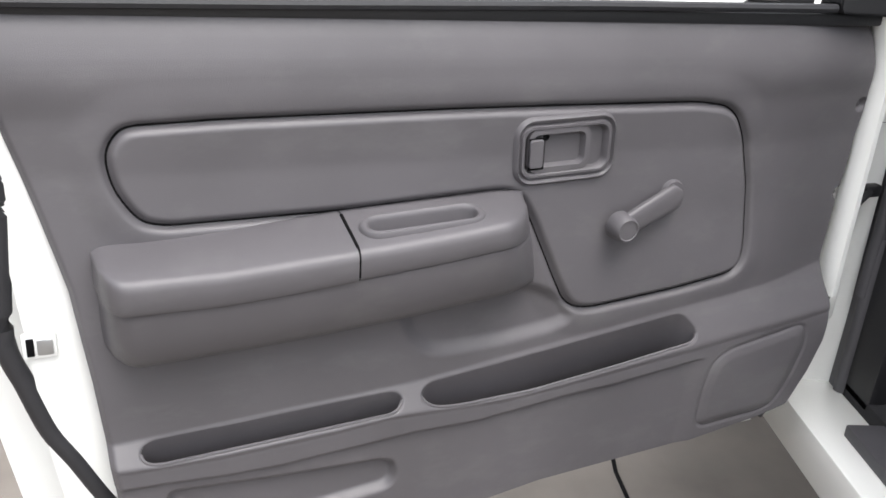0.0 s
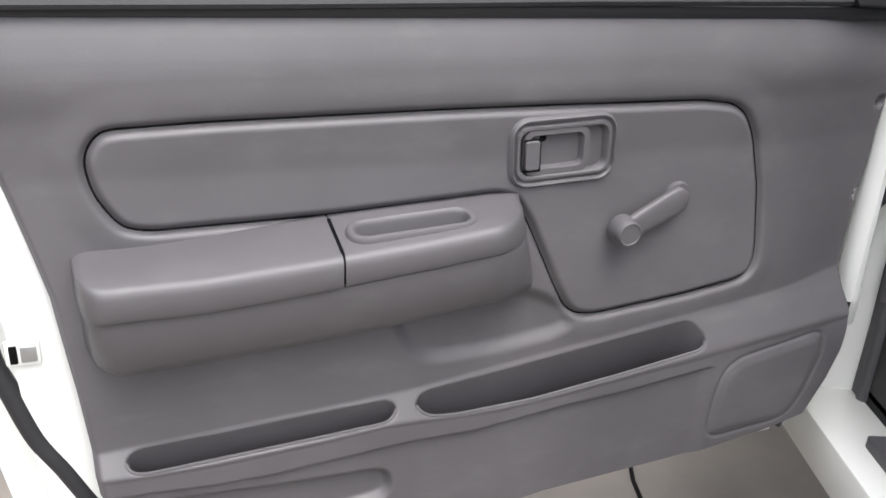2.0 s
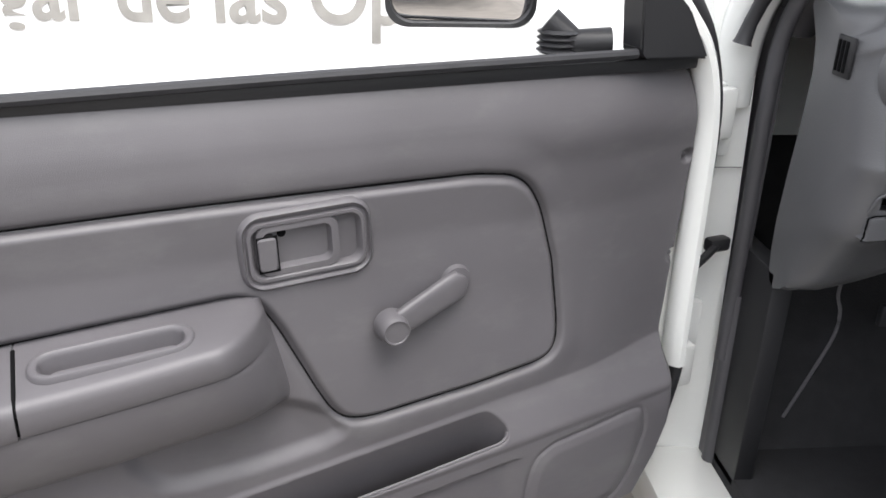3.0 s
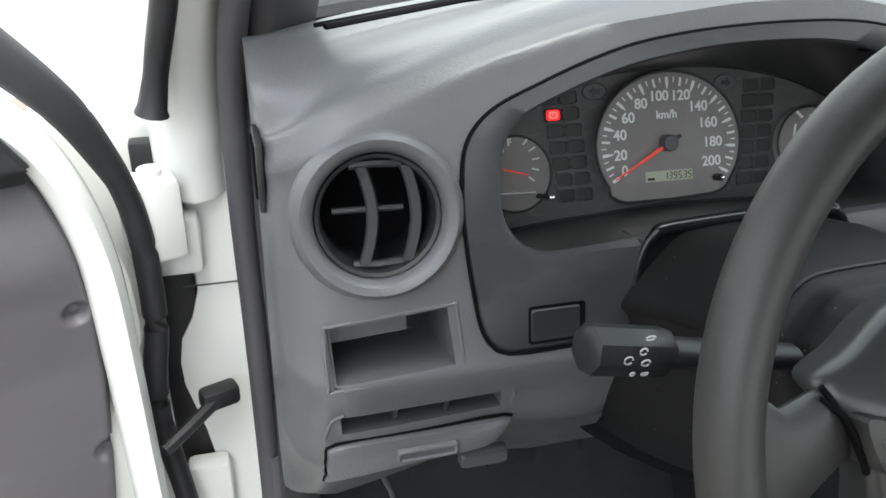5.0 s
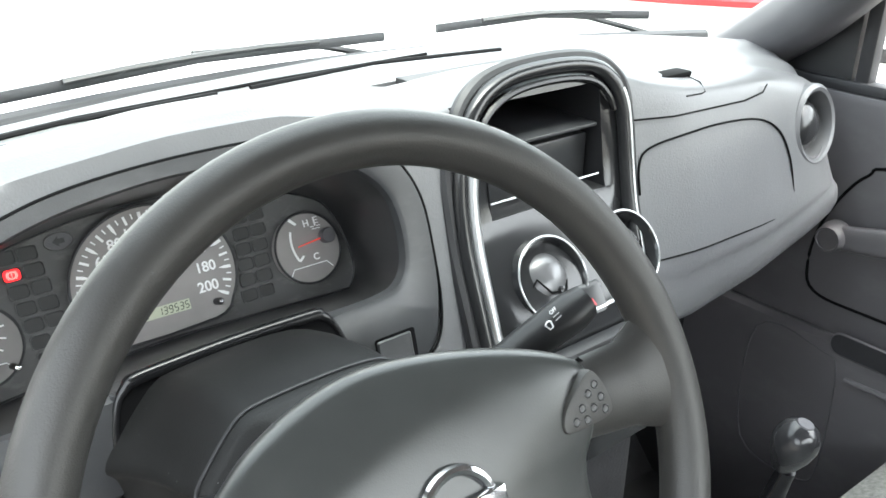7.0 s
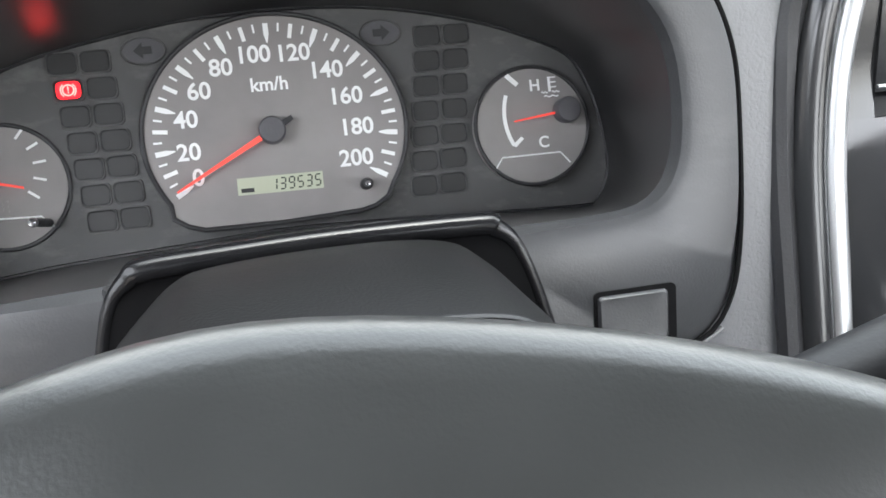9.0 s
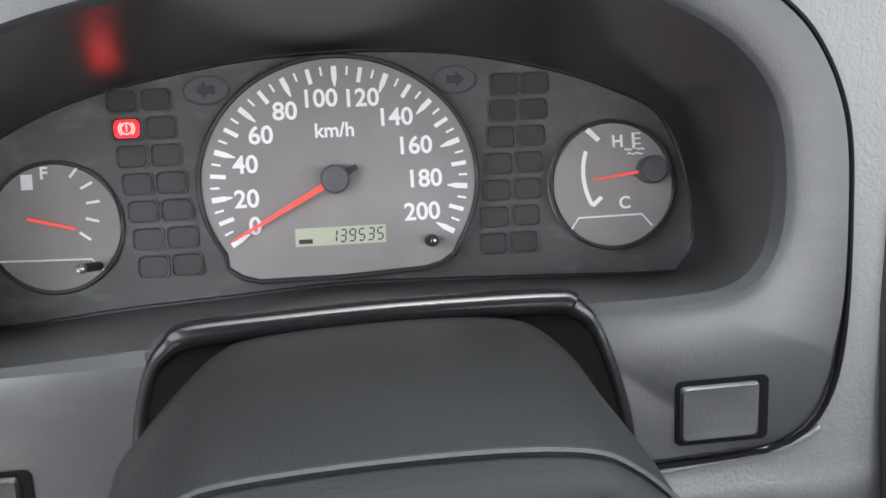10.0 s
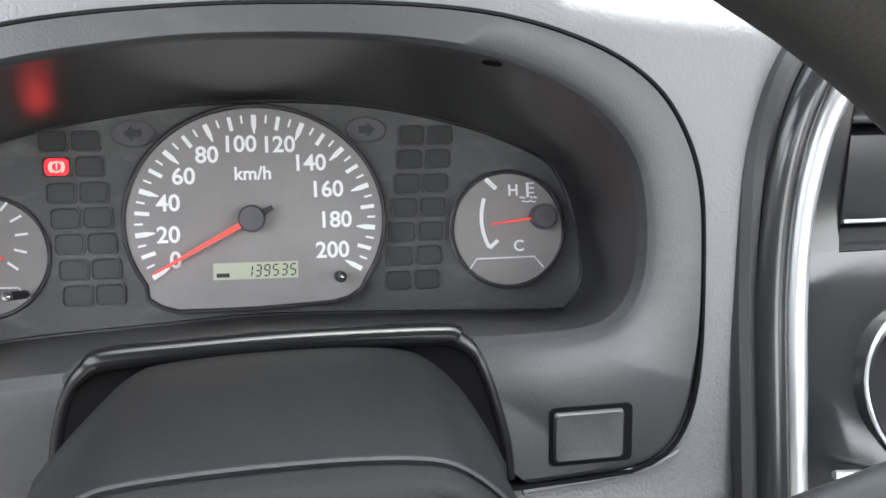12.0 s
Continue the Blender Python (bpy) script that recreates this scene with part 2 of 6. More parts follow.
def revolve(profile, m, sides=48, closed=False, bm=None):
    """profile: (radius, height) points turned round the local z of m."""
    rings = [[m @ Vector((r * math.cos(6.283185 * k / sides), r * math.sin(6.283185 * k / sides), h)) for k in range(sides)] for r, h in profile]
    return skin(rings, True, profile[0][0] > 1e-6 and not closed, closed, bm)


def lerp(x, table):
    if x <= table[0][0]:
        return table[0][1]
    for (a, va), (b, vb) in zip(table, table[1:]):
        if x <= b:
            return va + (vb - va) * (x - a) / (b - a)
    return table[-1][1]


def soft(x, table):
    """As lerp, eased with a small average for rounded changes."""
    w = 0.02
    return (lerp(x - w, table) + 2 * lerp(x, table) + lerp(x + w, table)) / 4


def cut(ob, cutters):
    """Takes the cutters' solids out of ob's mesh and removes them."""
    for c in cutters:
        md = ob.modifiers.new("cut", "BOOLEAN")
        md.operation, md.object, md.solver = "DIFFERENCE", c, "EXACT"
    dg = bpy.context.evaluated_depsgraph_get()
    me = bpy.data.meshes.new_from_object(ob.evaluated_get(dg))
    ob.modifiers.clear()
    ob.data = me
    for c in cutters:
        bpy.data.objects.remove(c)
    bm = bmesh.new()
    bm.from_mesh(me)
    finish(bm, 35)
    bm.to_mesh(me)
    bm.free()


def words(name, text, size, m, material, parent=None, depth=0.0002, label="", stretch=1.0):
    cu = bpy.data.curves.new(name, "FONT")
    cu.body, cu.size, cu.align_x, cu.align_y, cu.extrude = text, size, "CENTER", "CENTER", depth
    cu.offset = 0.019 * size
    ob = new(name, cu)
    bpy.context.view_layer.update()
    me = bpy.data.meshes.new_from_object(ob.evaluated_get(bpy.context.evaluated_depsgraph_get()))
    bpy.data.objects.remove(ob)
    weld = bmesh.new()
    weld.from_mesh(me)
    bmesh.ops.remove_doubles(weld, verts=weld.verts, dist=1e-6)
    weld.to_mesh(me)
    weld.free()
    me.transform(m @ Matrix.Diagonal((stretch, 1, 1, 1)))
    me.materials.append(material)
    ob = new(name, me)
    if parent is not None:
        ob.parent = parent
    if label:
        tagged(ob, label)
    return ob


# ---- setting: ground, banner wall ----
bm = bmesh.new()
bmesh.ops.create_grid(bm, x_segments=2, y_segments=2, size=400)
structure("ground", bm, M_GROUND, "stained bare concrete yard floor", "ground")
crack = [(-1.02 + 0.01 * math.sin(9 * i), -1.5 + 0.12 * i, 0.002) for i in range(40)]
structure("ground_joint", tube(crack, 0.006, 5), M_HOLE, "dark expansion joint in the concrete", "ground joint")
structure("wall_banner", box((-9, 3.5, 0.0), (9, 3.58, 3.2)), M_BANNER, "white vinyl banner covering a long wall", "banner wall")
# two walls out of view, added to hold back light from left and behind
structure("unseen_wall_west", box((-8.2, -8.0, 0.0), (-8.0, 3.5, 3.0)), M_YARD, "plain unseen yard wall added to shape the light", "yard wall")
structure("unseen_wall_south", box((-8.2, -8.2, 0.0), (0.5, -8.0, 3.4)), M_YARD, "plain unseen yard wall added to shape the light", "yard wall")



# ---- driver's door, standing open ----
DOOR = Matrix(((0.9484, -0.3171, 0, -0.80), (0.3171, 0.9484, 0, 0.0502), (0, 0, 1, 0), (0, 0, 0, 1)))
door = thing("driver_door", DOOR, "open white driver's door with grey moulded plastic trim", "car door")

LEFT = [(0.39, -1.245), (0.574, -1.259), (0.728, -1.274), (0.857, -1.291), (0.961, -1.317), (1.05, -1.341), (1.2, -1.375)]
RIGHT = [(0.39, -0.170), (0.497, -0.150), (0.52, -0.125), (0.588, -0.093), (0.644, -0.076), (0.686, -0.071), (0.719, -0.068), (0.745, -0.070), (0.775, -0.068), (0.84, -0.056), (0.91, -0.047), (0.97, -0.040), (1.05, -0.038), (1.12, -0.046), (1.165, -0.057), (1.2, -0.075)]
BOTTOM = [(-1.36, 0.385), (-0.69, 0.437), (-0.57, 0.457), (-0.30, 0.477), (-0.125, 0.505), (-0.05, 0.53)]
BASE = [(0.38, 0.036), (0.50, 0.040), (0.64, 0.040), (0.72, 0.037), (0.80, 0.031), (0.90, 0.018), (1.0, 0.010), (1.07, 0.013), (1.085, 0.0155), (1.10, 0.0175), (1.115, 0.0175), (1.135, 0.0145), (1.16, 0.007), (1.178, -0.001), (1.19, -0.008), (1.20, -0.016)]
SHELF_TOP = [(-1.30, 0.640), (-1.2, 0.646), (-1.0, 0.660), (-0.88, 0.668), (-0.84, 0.671), (-0.72, 0.689), (-0.52, 0.716), (-0.417, 0.731), (-0.366, 0.738), (-0.245, 0.752), (-0.105, 0.770), (0.0, 0.780)]
SHELF_LOW = [(-1.30, 0.620), (-1.235, 0.614), (-1.12, 0.614), (-0.969, 0.623), (-0.888, 0.632), (-0.836, 0.631), (-0.71, 0.628), (-0.616, 0.637), (-0.364, 0.665), (-0.24, 0.682), (-0.12, 0.695), (0.0, 0.705)]
RIDGE_LOW = [(-1.30, 0.586), (-1.201, 0.585), (-1.122, 0.581), (-1.046, 0.582), (-0.966, 0.589), (-0.848, 0.599), (-0.749, 0.600), (-0.607, 0.618), (-0.506, 0.626), (-0.351, 0.646)]
INSET = [(-1.208, 1.058), (-1.222, 1.051), (-1.233, 1.035), (-1.237, 1.015), (-1.231, 0.983), (-1.217, 0.958), (-1.205, 0.943), (-1.193, 0.936), (-1.17, 0.932), (-0.957, 0.936), (-0.729, 0.949), (-0.711, 0.947),
         (-0.694, 0.94), (-0.671, 0.903), (-0.625, 0.805), (-0.609, 0.776), (-0.594, 0.762), (-0.574, 0.756), (-0.549, 0.755), (-0.403, 0.769), (-0.309, 0.783), (-0.287, 0.792), (-0.276, 0.813), (-0.276, 0.846),
         (-0.285, 0.93), (-0.306, 1.008), (-0.328, 1.045), (-0.354, 1.062), (-0.41, 1.069), (-0.636, 1.069), (-0.806, 1.068), (-1.098, 1.063)]
POCKET_A = [(-1.2265, 0.633), (-1.215, 0.6415), (-1.0907, 0.6489), (-0.878, 0.6620), (-0.868, 0.6560), (-0.8675, 0.6480), (-0.880, 0.6375), (-1.0357, 0.6264), (-1.2022, 0.6172), (-1.2220, 0.6205)]
POCKET_B = [(-0.838, 0.6545), (-0.825, 0.6665), (-0.6963, 0.6828), (-0.388, 0.7250), (-0.370, 0.7090), (-0.361, 0.6960), (-0.366, 0.6805), (-0.5143, 0.6586), (-0.6602, 0.6397), (-0.7745, 0.6345), (-0.8146, 0.6365), (-0.832, 0.6440)]
SPEAKER = [(-0.330, 0.522), (-0.328, 0.590), (-0.318, 0.635), (-0.292, 0.656), (-0.145, 0.684), (-0.128, 0.677), (-0.124, 0.640), (-0.142, 0.572), (-0.165, 0.530), (-0.190, 0.520), (-0.315, 0.508)]
PULL = [(-1.198, 0.568), (-1.043, 0.561), (-0.890, 0.558), (-0.872, 0.547), (-0.868, 0.518), (-0.881, 0.500), (-0.925, 0.494), (-1.05, 0.480), (-1.199, 0.470)]
SCOOP = [(-0.872, 0.790), (-0.855, 0.745), (-0.832, 0.720), (-0.80, 0.712), (-0.70, 0.717), (-0.62, 0.728), (-0.590, 0.742), (-0.605, 0.775), (-0.65, 0.800), (-0.72, 0.815), (-0.80, 0.805)]


def sdf(px, pz, poly):
    """Signed distance to a closed polygon, below zero inside (numpy arrays)."""
    d2 = np.full(px.shape, 1e9)
    inside = np.zeros(px.shape, bool)
    n = len(poly)
    for i in range(n):
        (ax, az), (bx, bz) = poly[i], poly[(i + 1) % n]
        ex, ez = bx - ax, bz - az
        wx, wz = px - ax, pz - az
        k = np.clip((wx * ex + wz * ez) / (ex * ex + ez * ez), 0, 1)
        d2 = np.minimum(d2, (wx - k * ex) ** 2 + (wz - k * ez) ** 2)
        cond = ((az > pz) != (bz > pz)) & (px < (bx - ax) * (pz - az) / (bz - az + 1e-12) + ax)
        inside ^= cond
    return np.where(inside, -1, 1) * np.sqrt(d2)


def step(x, a, b):
    t = np.clip((x - a) / (b - a), 0, 1)
    return t * t * (3 - 2 * t)


def smooth_poly(poly, n=4):
    """Outline with its corners cut round, a few millimetres at a time."""
    for cut in (0.008, 0.004, 0.002)[:3 if n > 4 else 2]:
        out = []
        for (ax, az), (bx, bz) in zip(poly, poly[1:] + poly[:1]):
            k = min(0.25, cut / math.hypot(bx - ax, bz - az))
            out += [(ax + (bx - ax) * k, az + (bz - az) * k), (bx + (ax - bx) * k, bz + (az - bz) * k)]
        poly = out
    return poly


def interp(x, table):
    return np.interp(x, [a for a, _ in table], [b for _, b in table])


def panel_depth(x, z):
    """How far the trim stands towards the cabin."""
    w = 0.008
    h = (interp(z - w, BASE) + 2 * interp(z, BASE) + interp(z + w, BASE)) / 4
    low, top = interp(x, SHELF_LOW), interp(x, SHELF_TOP)
    t = np.clip((z - low + 0.004) / (top - low + 0.006), 0, 1)
    h = h + 0.030 * (1 - t) * (1 - 0.25 * np.exp(-((t - 0.0) / 0.12) ** 2))
    h = h - 0.007 * (1 - step(z - interp(x, RIDGE_LOW), -0.003, 0.002)) * (1 - step(x, -0.37, -0.33))
    s = sdf(x, z, smooth_poly(INSET))
    h = h - 0.006 * np.exp(-((s + 0.000) / 0.0035) ** 2) + 0.006 * (1 - step(s, -0.012, -0.002)) + 0.004 * step(s, 0.0, 0.01) * (1 - step(s, 0.01, 0.05))
    h = h - 0.011 * (1 - step(sdf(x, z, smooth_poly(SCOOP)), -0.016, 0.008))
    for poly in (POCKET_A, POCKET_B):
        s = sdf(x, z, smooth_poly(poly))
        h = h - 0.005 * (1 - step(s, -0.002, 0.003))
    s = sdf(x, z, smooth_poly(SPEAKER))
    h = h - 0.003 * np.exp(-(s / 0.003) ** 2) + 0.003 * (1 - step(s, -0.02, -0.002))
    s = sdf(x, z, smooth_poly(PULL))
    h = h - 0.014 * (1 - step(s, -0.012, 0.002))
    edge = np.minimum(x - interp(z, LEFT), interp(z, RIGHT) - x)
    h = h - 0.012 * (1 - step(edge, 0.0, 0.011)) ** 2
    well = [(-0.631 + a, 1.009 + b) for a, b in round_rect(0.140, 0.072, 0.018, 3)]
    h = h - 0.020 * (1 - step(sdf(x, z, well), -0.002, 0.002))
    h = h - (0.024 + 0.05 * np.clip(1.05 - z, 0, 0.2)) * step(x, -0.26, -0.03) * step(z, 0.66, 0.80)
    for zz in (1.051, 0.894):
        h = h - 0.009 * (1 - step(np.hypot(x + 0.057, z - zz), 0.007, 0.0125))
    return h


NU, NV = 480, 300
uu, vv = np.meshgrid(np.linspace(0, 1, NU), np.linspace(0, 1, NV), indexing="ij")
zb = interp(-1.26 + 1.2 * uu, BOTTOM)
pz = zb + (1.198 - zb) * vv
lx, rx = interp(pz, LEFT), interp(pz, RIGHT)
px = lx + (rx - lx) * uu
pd = panel_depth(px, pz)
verts = np.stack([px, -pd, pz], -1).reshape(-1, 3)
ii = np.arange(NU * NV).reshape(NU, NV)
quads = np.stack([ii[:-1, :-1], ii[1:, :-1], ii[1:, 1:], ii[:-1, 1:]], -1).reshape(-1, 4)
cx, cz = px.reshape(-1)[quads].mean(1), pz.reshape(-1)[quads].mean(1)
keep = np.ones(len(quads), bool)
for poly in (POCKET_A, POCKET_B):
    keep &= sdf(cx, cz, smooth_poly(poly)) > 0.0
quads = quads[keep]
me = bpy.data.meshes.new("trim_panel")
me.from_pydata(verts.tolist(), [], quads.tolist())
me.shade_smooth()
me.materials.append(M_DOOR)
trim = new("trim_panel", me)
trim.parent = door
tagged(trim, "grey grained moulded door trim with map pockets")


def on_panel(x, z, lift=0.0):
    return Vector((x, -(float(panel_depth(np.array([x]), np.array([z]))[0]) + lift), z))


# map pockets: the panel runs on down behind the projecting lip
for poly in (POCKET_A, POCKET_B):
    ring = smooth_poly(poly, 6)
    mouth = [on_panel(x, z, 0.001) for x, z in ring]
    xm = sum(p.x for p in mouth) / len(mouth)
    liner = [[p + Vector((0.0, k * 0.030, -k * 0.098)) for p in mouth] for k in (-0.02, 0.05, 0.3, 0.65, 1.0)]
    liner.append([Vector((xm + (p.x - xm) * 0.97, p.y + 0.002, p.z - 0.004)) for p in liner[-1]])
    pocket = skin(liner, True, False)
    pocket.verts.ensure_lookup_table()
    pocket.faces.new(pocket.verts[-len(mouth):])
    pk = part("map_pocket", pocket, M_DOOR, door, "deep dark map pocket behind a moulded lip")
    right = max(range(len(ring)), key=lambda i: ring[i][0])
    left = min(range(len(ring)), key=lambda i: ring[i][0])
    lower = ring[right:] + ring[:left + 1] if left < right else ring[right:left + 1]
    part("pocket_lip", tube([on_panel(x, z, 0.0004) for x, z in lower], 0.0024, 8), M_DOOR, pk)
# seam round the insert, screws
part("seam", tube([on_panel(x, z, 0.0005) for x, z in smooth_poly(INSET, 5)], 0.0016, 6, True), M_HOLE, door, "dark seam round the trim insert")
for zz in (1.051, 0.894):
    m = Matrix.Translation(on_panel(-0.057, zz, 0.0)) @ pose(0, 0, 0, 90, 0, 0)
    part("screw", revolve([(0.0, 0.0010), (0.003, 0.0010), (0.0045, 0.0)], m, 14), M_DOOR, door, "small recessed trim screw")

# steel inner shell: white, thick, with outer skin flange
SHELL = [(-1.30, 0.36), (-1.335, 0.62), (-1.345, 0.78), (-1.355, 0.90), (-1.385, 1.05), (-1.42, 1.195), (-0.30, 1.195), (-0.30, 0.43)]
SHELL_HINGE = [(-0.302, 1.195), (-0.062, 1.195), (-0.018, 1.13), (-0.004, 1.05), (-0.003, 0.99), (-0.022, 0.94), (-0.030, 0.80), (-0.020, 0.70), (-0.045, 0.60), (-0.09, 0.51), (-0.302, 0.46)]


def door3(u, v, d):
    return Vector((u, -d, v))


part("door_shell", prism(SHELL, door3, -0.004, -0.10), M_WHITE, door, "white painted steel door shell")
part("hinge_face", prism(SHELL_HINGE, door3, -0.036, -0.10), M_WHITE, door, "white painted hinge side of the door shell")
SKIN = [(-1.36, 0.30), (-1.41, 0.62), (-1.42, 0.80), (-1.44, 0.95), (-1.47, 1.19), (0.01, 1.19), (0.02, 0.9), (0.015, 0.6), (-0.03, 0.36)]
part("outer_skin", prism(SKIN, door3, -0.102, -0.118), M_WHITE, door, "white painted outer door skin")
SEAL_PATH = [(-1.18, 0.36), (-1.225, 0.46), (-1.265, 0.534), (-1.294, 0.596), (-1.321, 0.65), (-1.341, 0.719), (-1.358, 0.786), (-1.351, 0.893), (-1.345, 0.991), (-1.360, 1.08), (-1.39, 1.19)]
part("weatherstrip", tube([(x - 0.012, 0.010, z) for x, z, _ in spline([(a, b, 0) for a, b in SEAL_PATH], 5)], 0.013, 10), M_RUBBER, door, "black rubber weatherstrip")
# latch
latch = part("latch", box((-1.352, -0.002, 0.762), (-1.311, 0.006, 0.798), 0.004), M_WHITE, door, "steel door latch with worn plate")
part("latch_slot", box((-1.346, -0.005, 0.768), (-1.337, 0.001, 0.792), 0.001), M_HOLE, latch)
part("latch_plate", box((-1.334, -0.004, 0.768), (-1.315, 0.001, 0.790), 0.002), M_SILVER, latch)

# window sill rubber, frame, glass
part("sill_rubber", tube([(x, -0.006, z) for x, z in ((-1.43, 1.194), (-1.0, 1.198), (-0.6, 1.204), (-0.18, 1.207))], 0.007, 8), M_RUBBER, door, "black window sill rubber")
part("sill_rail", box((-1.43, 0.0, 1.180), (-0.07, 0.035, 1.198), 0.004), M_BLACK, door)
FRAME = [(-0.024, 0.70), (-0.026, 0.80), (-0.027, 0.90), (-0.028, 1.0), (-0.031, 1.095), (-0.044, 1.162), (-0.065, 1.211), (-0.094, 1.247), (-0.132, 1.287), (-0.180, 1.331), (-0.30, 1.438), (-0.42, 1.54), (-0.56, 1.635), (-0.72, 1.68), (-1.30, 1.67), (-1.40, 1.55), (-1.445, 1.20)]
fr = spline([(x, 0.012, z) for x, z in FRAME], 6)
part("window_frame", tube(fr, 0.016, 10, squash=1.5, up=(0, 1, 0)), M_WHITE, door, "white painted window frame")
SEAL_IN = [(-0.08, 0.42), (-0.02, 0.52), (0.012, 0.64), (0.016, 0.736), (0.006, 0.839), (0.002, 0.890), (0.006, 0.945), (0.013, 0.990), (0.014, 1.07), (0.007, 1.131), (-0.008, 1.175), (-0.032, 1.223), (-0.075, 1.277), (-0.115, 1.320), (-0.25, 1.438), (-0.40, 1.565)]
part("frame_rubber", tube([(x, 0.045, z) for x, z, _ in spline([(a, b, 0) for a, b in SEAL_IN], 5)], lambda t: 0.0115 + 0.0085 * min(1.0, max(0.0, (t - 0.62) / 0.2)), 10), M_RUBBER, door, "black rubber seal along the frame")
part("glass_run", tube([(p[0] - 0.019, 0.016, p[2] - 0.010) for p in fr[48:-8]], 0.008, 8), M_RUBBER, door)
# mirror corner cover
CORNER = [(-0.066, 1.196), (-0.170, 1.200), (-0.180, 1.212), (-0.184, 1.28), (-0.186, 1.330), (-0.106, 1.262)]
cov = prism(CORNER, door3, 0.016, -0.03)
bmesh.ops.bevel(cov, geom=[e for e in cov.edges if e.calc_length() > 0.02], offset=0.004, segments=2, affect="EDGES")
part("mirror_corner", cov, M_BLACK, door, "black triangular mirror corner cover")

# armrest: pad, grip with cup, lower body
def arm_front(x):
    return lerp(x, [(-1.262, 0.910), (-1.223, 0.906), (-1.118, 0.907), (-1.053, 0.912), (-0.985, 0.917), (-0.913, 0.923), (-0.838, 0.930), (-0.776, 0.938), (-0.70, 0.946)])


def arm_line(x):
    return lerp(x, [(-1.262, 0.869), (-1.235, 0.867), (-1.12, 0.868), (-1.054, 0.873), (-0.984, 0.880), (-0.912, 0.888), (-0.836, 0.896), (-0.737, 0.910), (-0.69, 0.914)])


def arm_top(x):
    return lerp(x, [(-1.262, 0.914), (-1.20, 0.916), (-1.145, 0.919), (-1.068, 0.927), (-0.961, 0.936), (-0.736, 0.950), (-0.68, 0.950)])


def end_taper(x, x0, x1):
    """1 along the arm, falling in a round to 0 where its front end meets the panel."""
    if x <= x0:
        return 1.0
    return max(1 - ((x - x0) / (x1 - x0)) ** 1.7, 0.0) ** 0.75


def end_lean(x, z):
    """The front end of the arm leans forward towards its foot."""
    return x + 0.26 * float(step(x, -0.83, -0.70)) * (0.948 - z)


def arm_section(out, top_root, front, line, k):
    """Section of the arm in (depth, z), from the root at the top round the front to the line below; k shrinks its rounds."""
    return [(0.0, top_root), (0.020 + 0.010 * k, top_root), (out - 0.040 * k, (top_root + 2 * front) / 3 + 0.003 * k), (out - 0.011 * k, front + 0.0035 * k), (out - 0.0055 * k, front + 0.0010 * k), (out - 0.0018 * k, front - 0.0035 * k), (out - 0.0004, front - 0.010 * k), (out, line + 0.005), (out - 0.003 * k, line), (-0.01, line)]


def arm_ring(x, out, x0):
    k = end_taper(x, -0.762, -0.690)
    if x - x0 < 0.034 and x0 < -1.2:
        k = math.sqrt(max(1 - (1 - (x - x0) / 0.034) ** 2, 0.02))
    o = 0.014 + (out - 0.014) * k
    drop = 0.12 * (out - o) if x > -0.9 else 0.0
    low = 0.008 * (1 - k) ** 1.5 if x < -1.2 else 0.0
    return [Vector((end_lean(x, z), -d, z)) for d, z in arm_section(o, arm_top(x) - low, min(arm_front(x) - drop, arm_top(x) + 0.002) - low, arm_line(x) - drop, k)]


def arm_part(x0, x1, n, out=0.121):
    return skin([arm_ring(x0 + (x1 - x0) * math.sin(1.5708 * i / n) if x1 > -0.8 else x0 + (x1 - x0) * i / n, out, x0) for i in range(n + 1)], True, True)


armrest = part("armrest", arm_part(-1.262, -0.9590, 40), M_DOOR, door, "padded grey armrest")
grip = part("pull_grip", arm_part(-0.9560, -0.6905, 50, 0.119), M_DOOR, door, "grey pull grip with oval finger cup")
part("seam", tube([p + Vector((0, 0.002, 0)) for p in arm_ring(-0.9575, 0.1185, -0.99)[1:-2]], 0.0026, 6), M_HOLE, armrest)
# lower body of the armrest
rings = []
for i in range(70):
    x = -1.258 + (-0.690 + 1.258) * math.sin(1.5708 * i / 69)
    k = math.sqrt(max(1 - max(0, 1 - (x + 1.258) / 0.036) ** 2, 0.03)) * end_taper(x, -0.762, -0.690)
    o = 0.016 + 0.100 * k
    drop = 0.12 * (0.116 - o) if x > -0.9 else 0.0
    line = arm_line(x) + 0.001 - drop 
    bot = lerp(x, [(-1.258, 0.79), (-1.224, 0.772), (-1.045, 0.782), (-0.876, 0.797), (-0.70, 0.822), (-0.690, 0.824)]) - 0.6 * drop
    rings.append([Vector((end_lean(x, z), -d, z)) for d, z in [(-0.01, line), (o - 0.007 * k, line), (o - 0.003 * k, line - 0.004), (o - 0.003 * k, line - 0.012), (o - 0.010 * k, (line + bot) / 2), (o - 0.022 * k, bot + 0.020), (o - 0.030 * k, bot + 0.009), (o - 0.044 * k, bot + 0.001), (min(0.036, 0.7 * o), bot - 0.010 * k), (-0.01, bot - 0.012 * k)]])
part("armrest_body", skin(rings), M_DOOR, door, "moulded underside of the armrest")
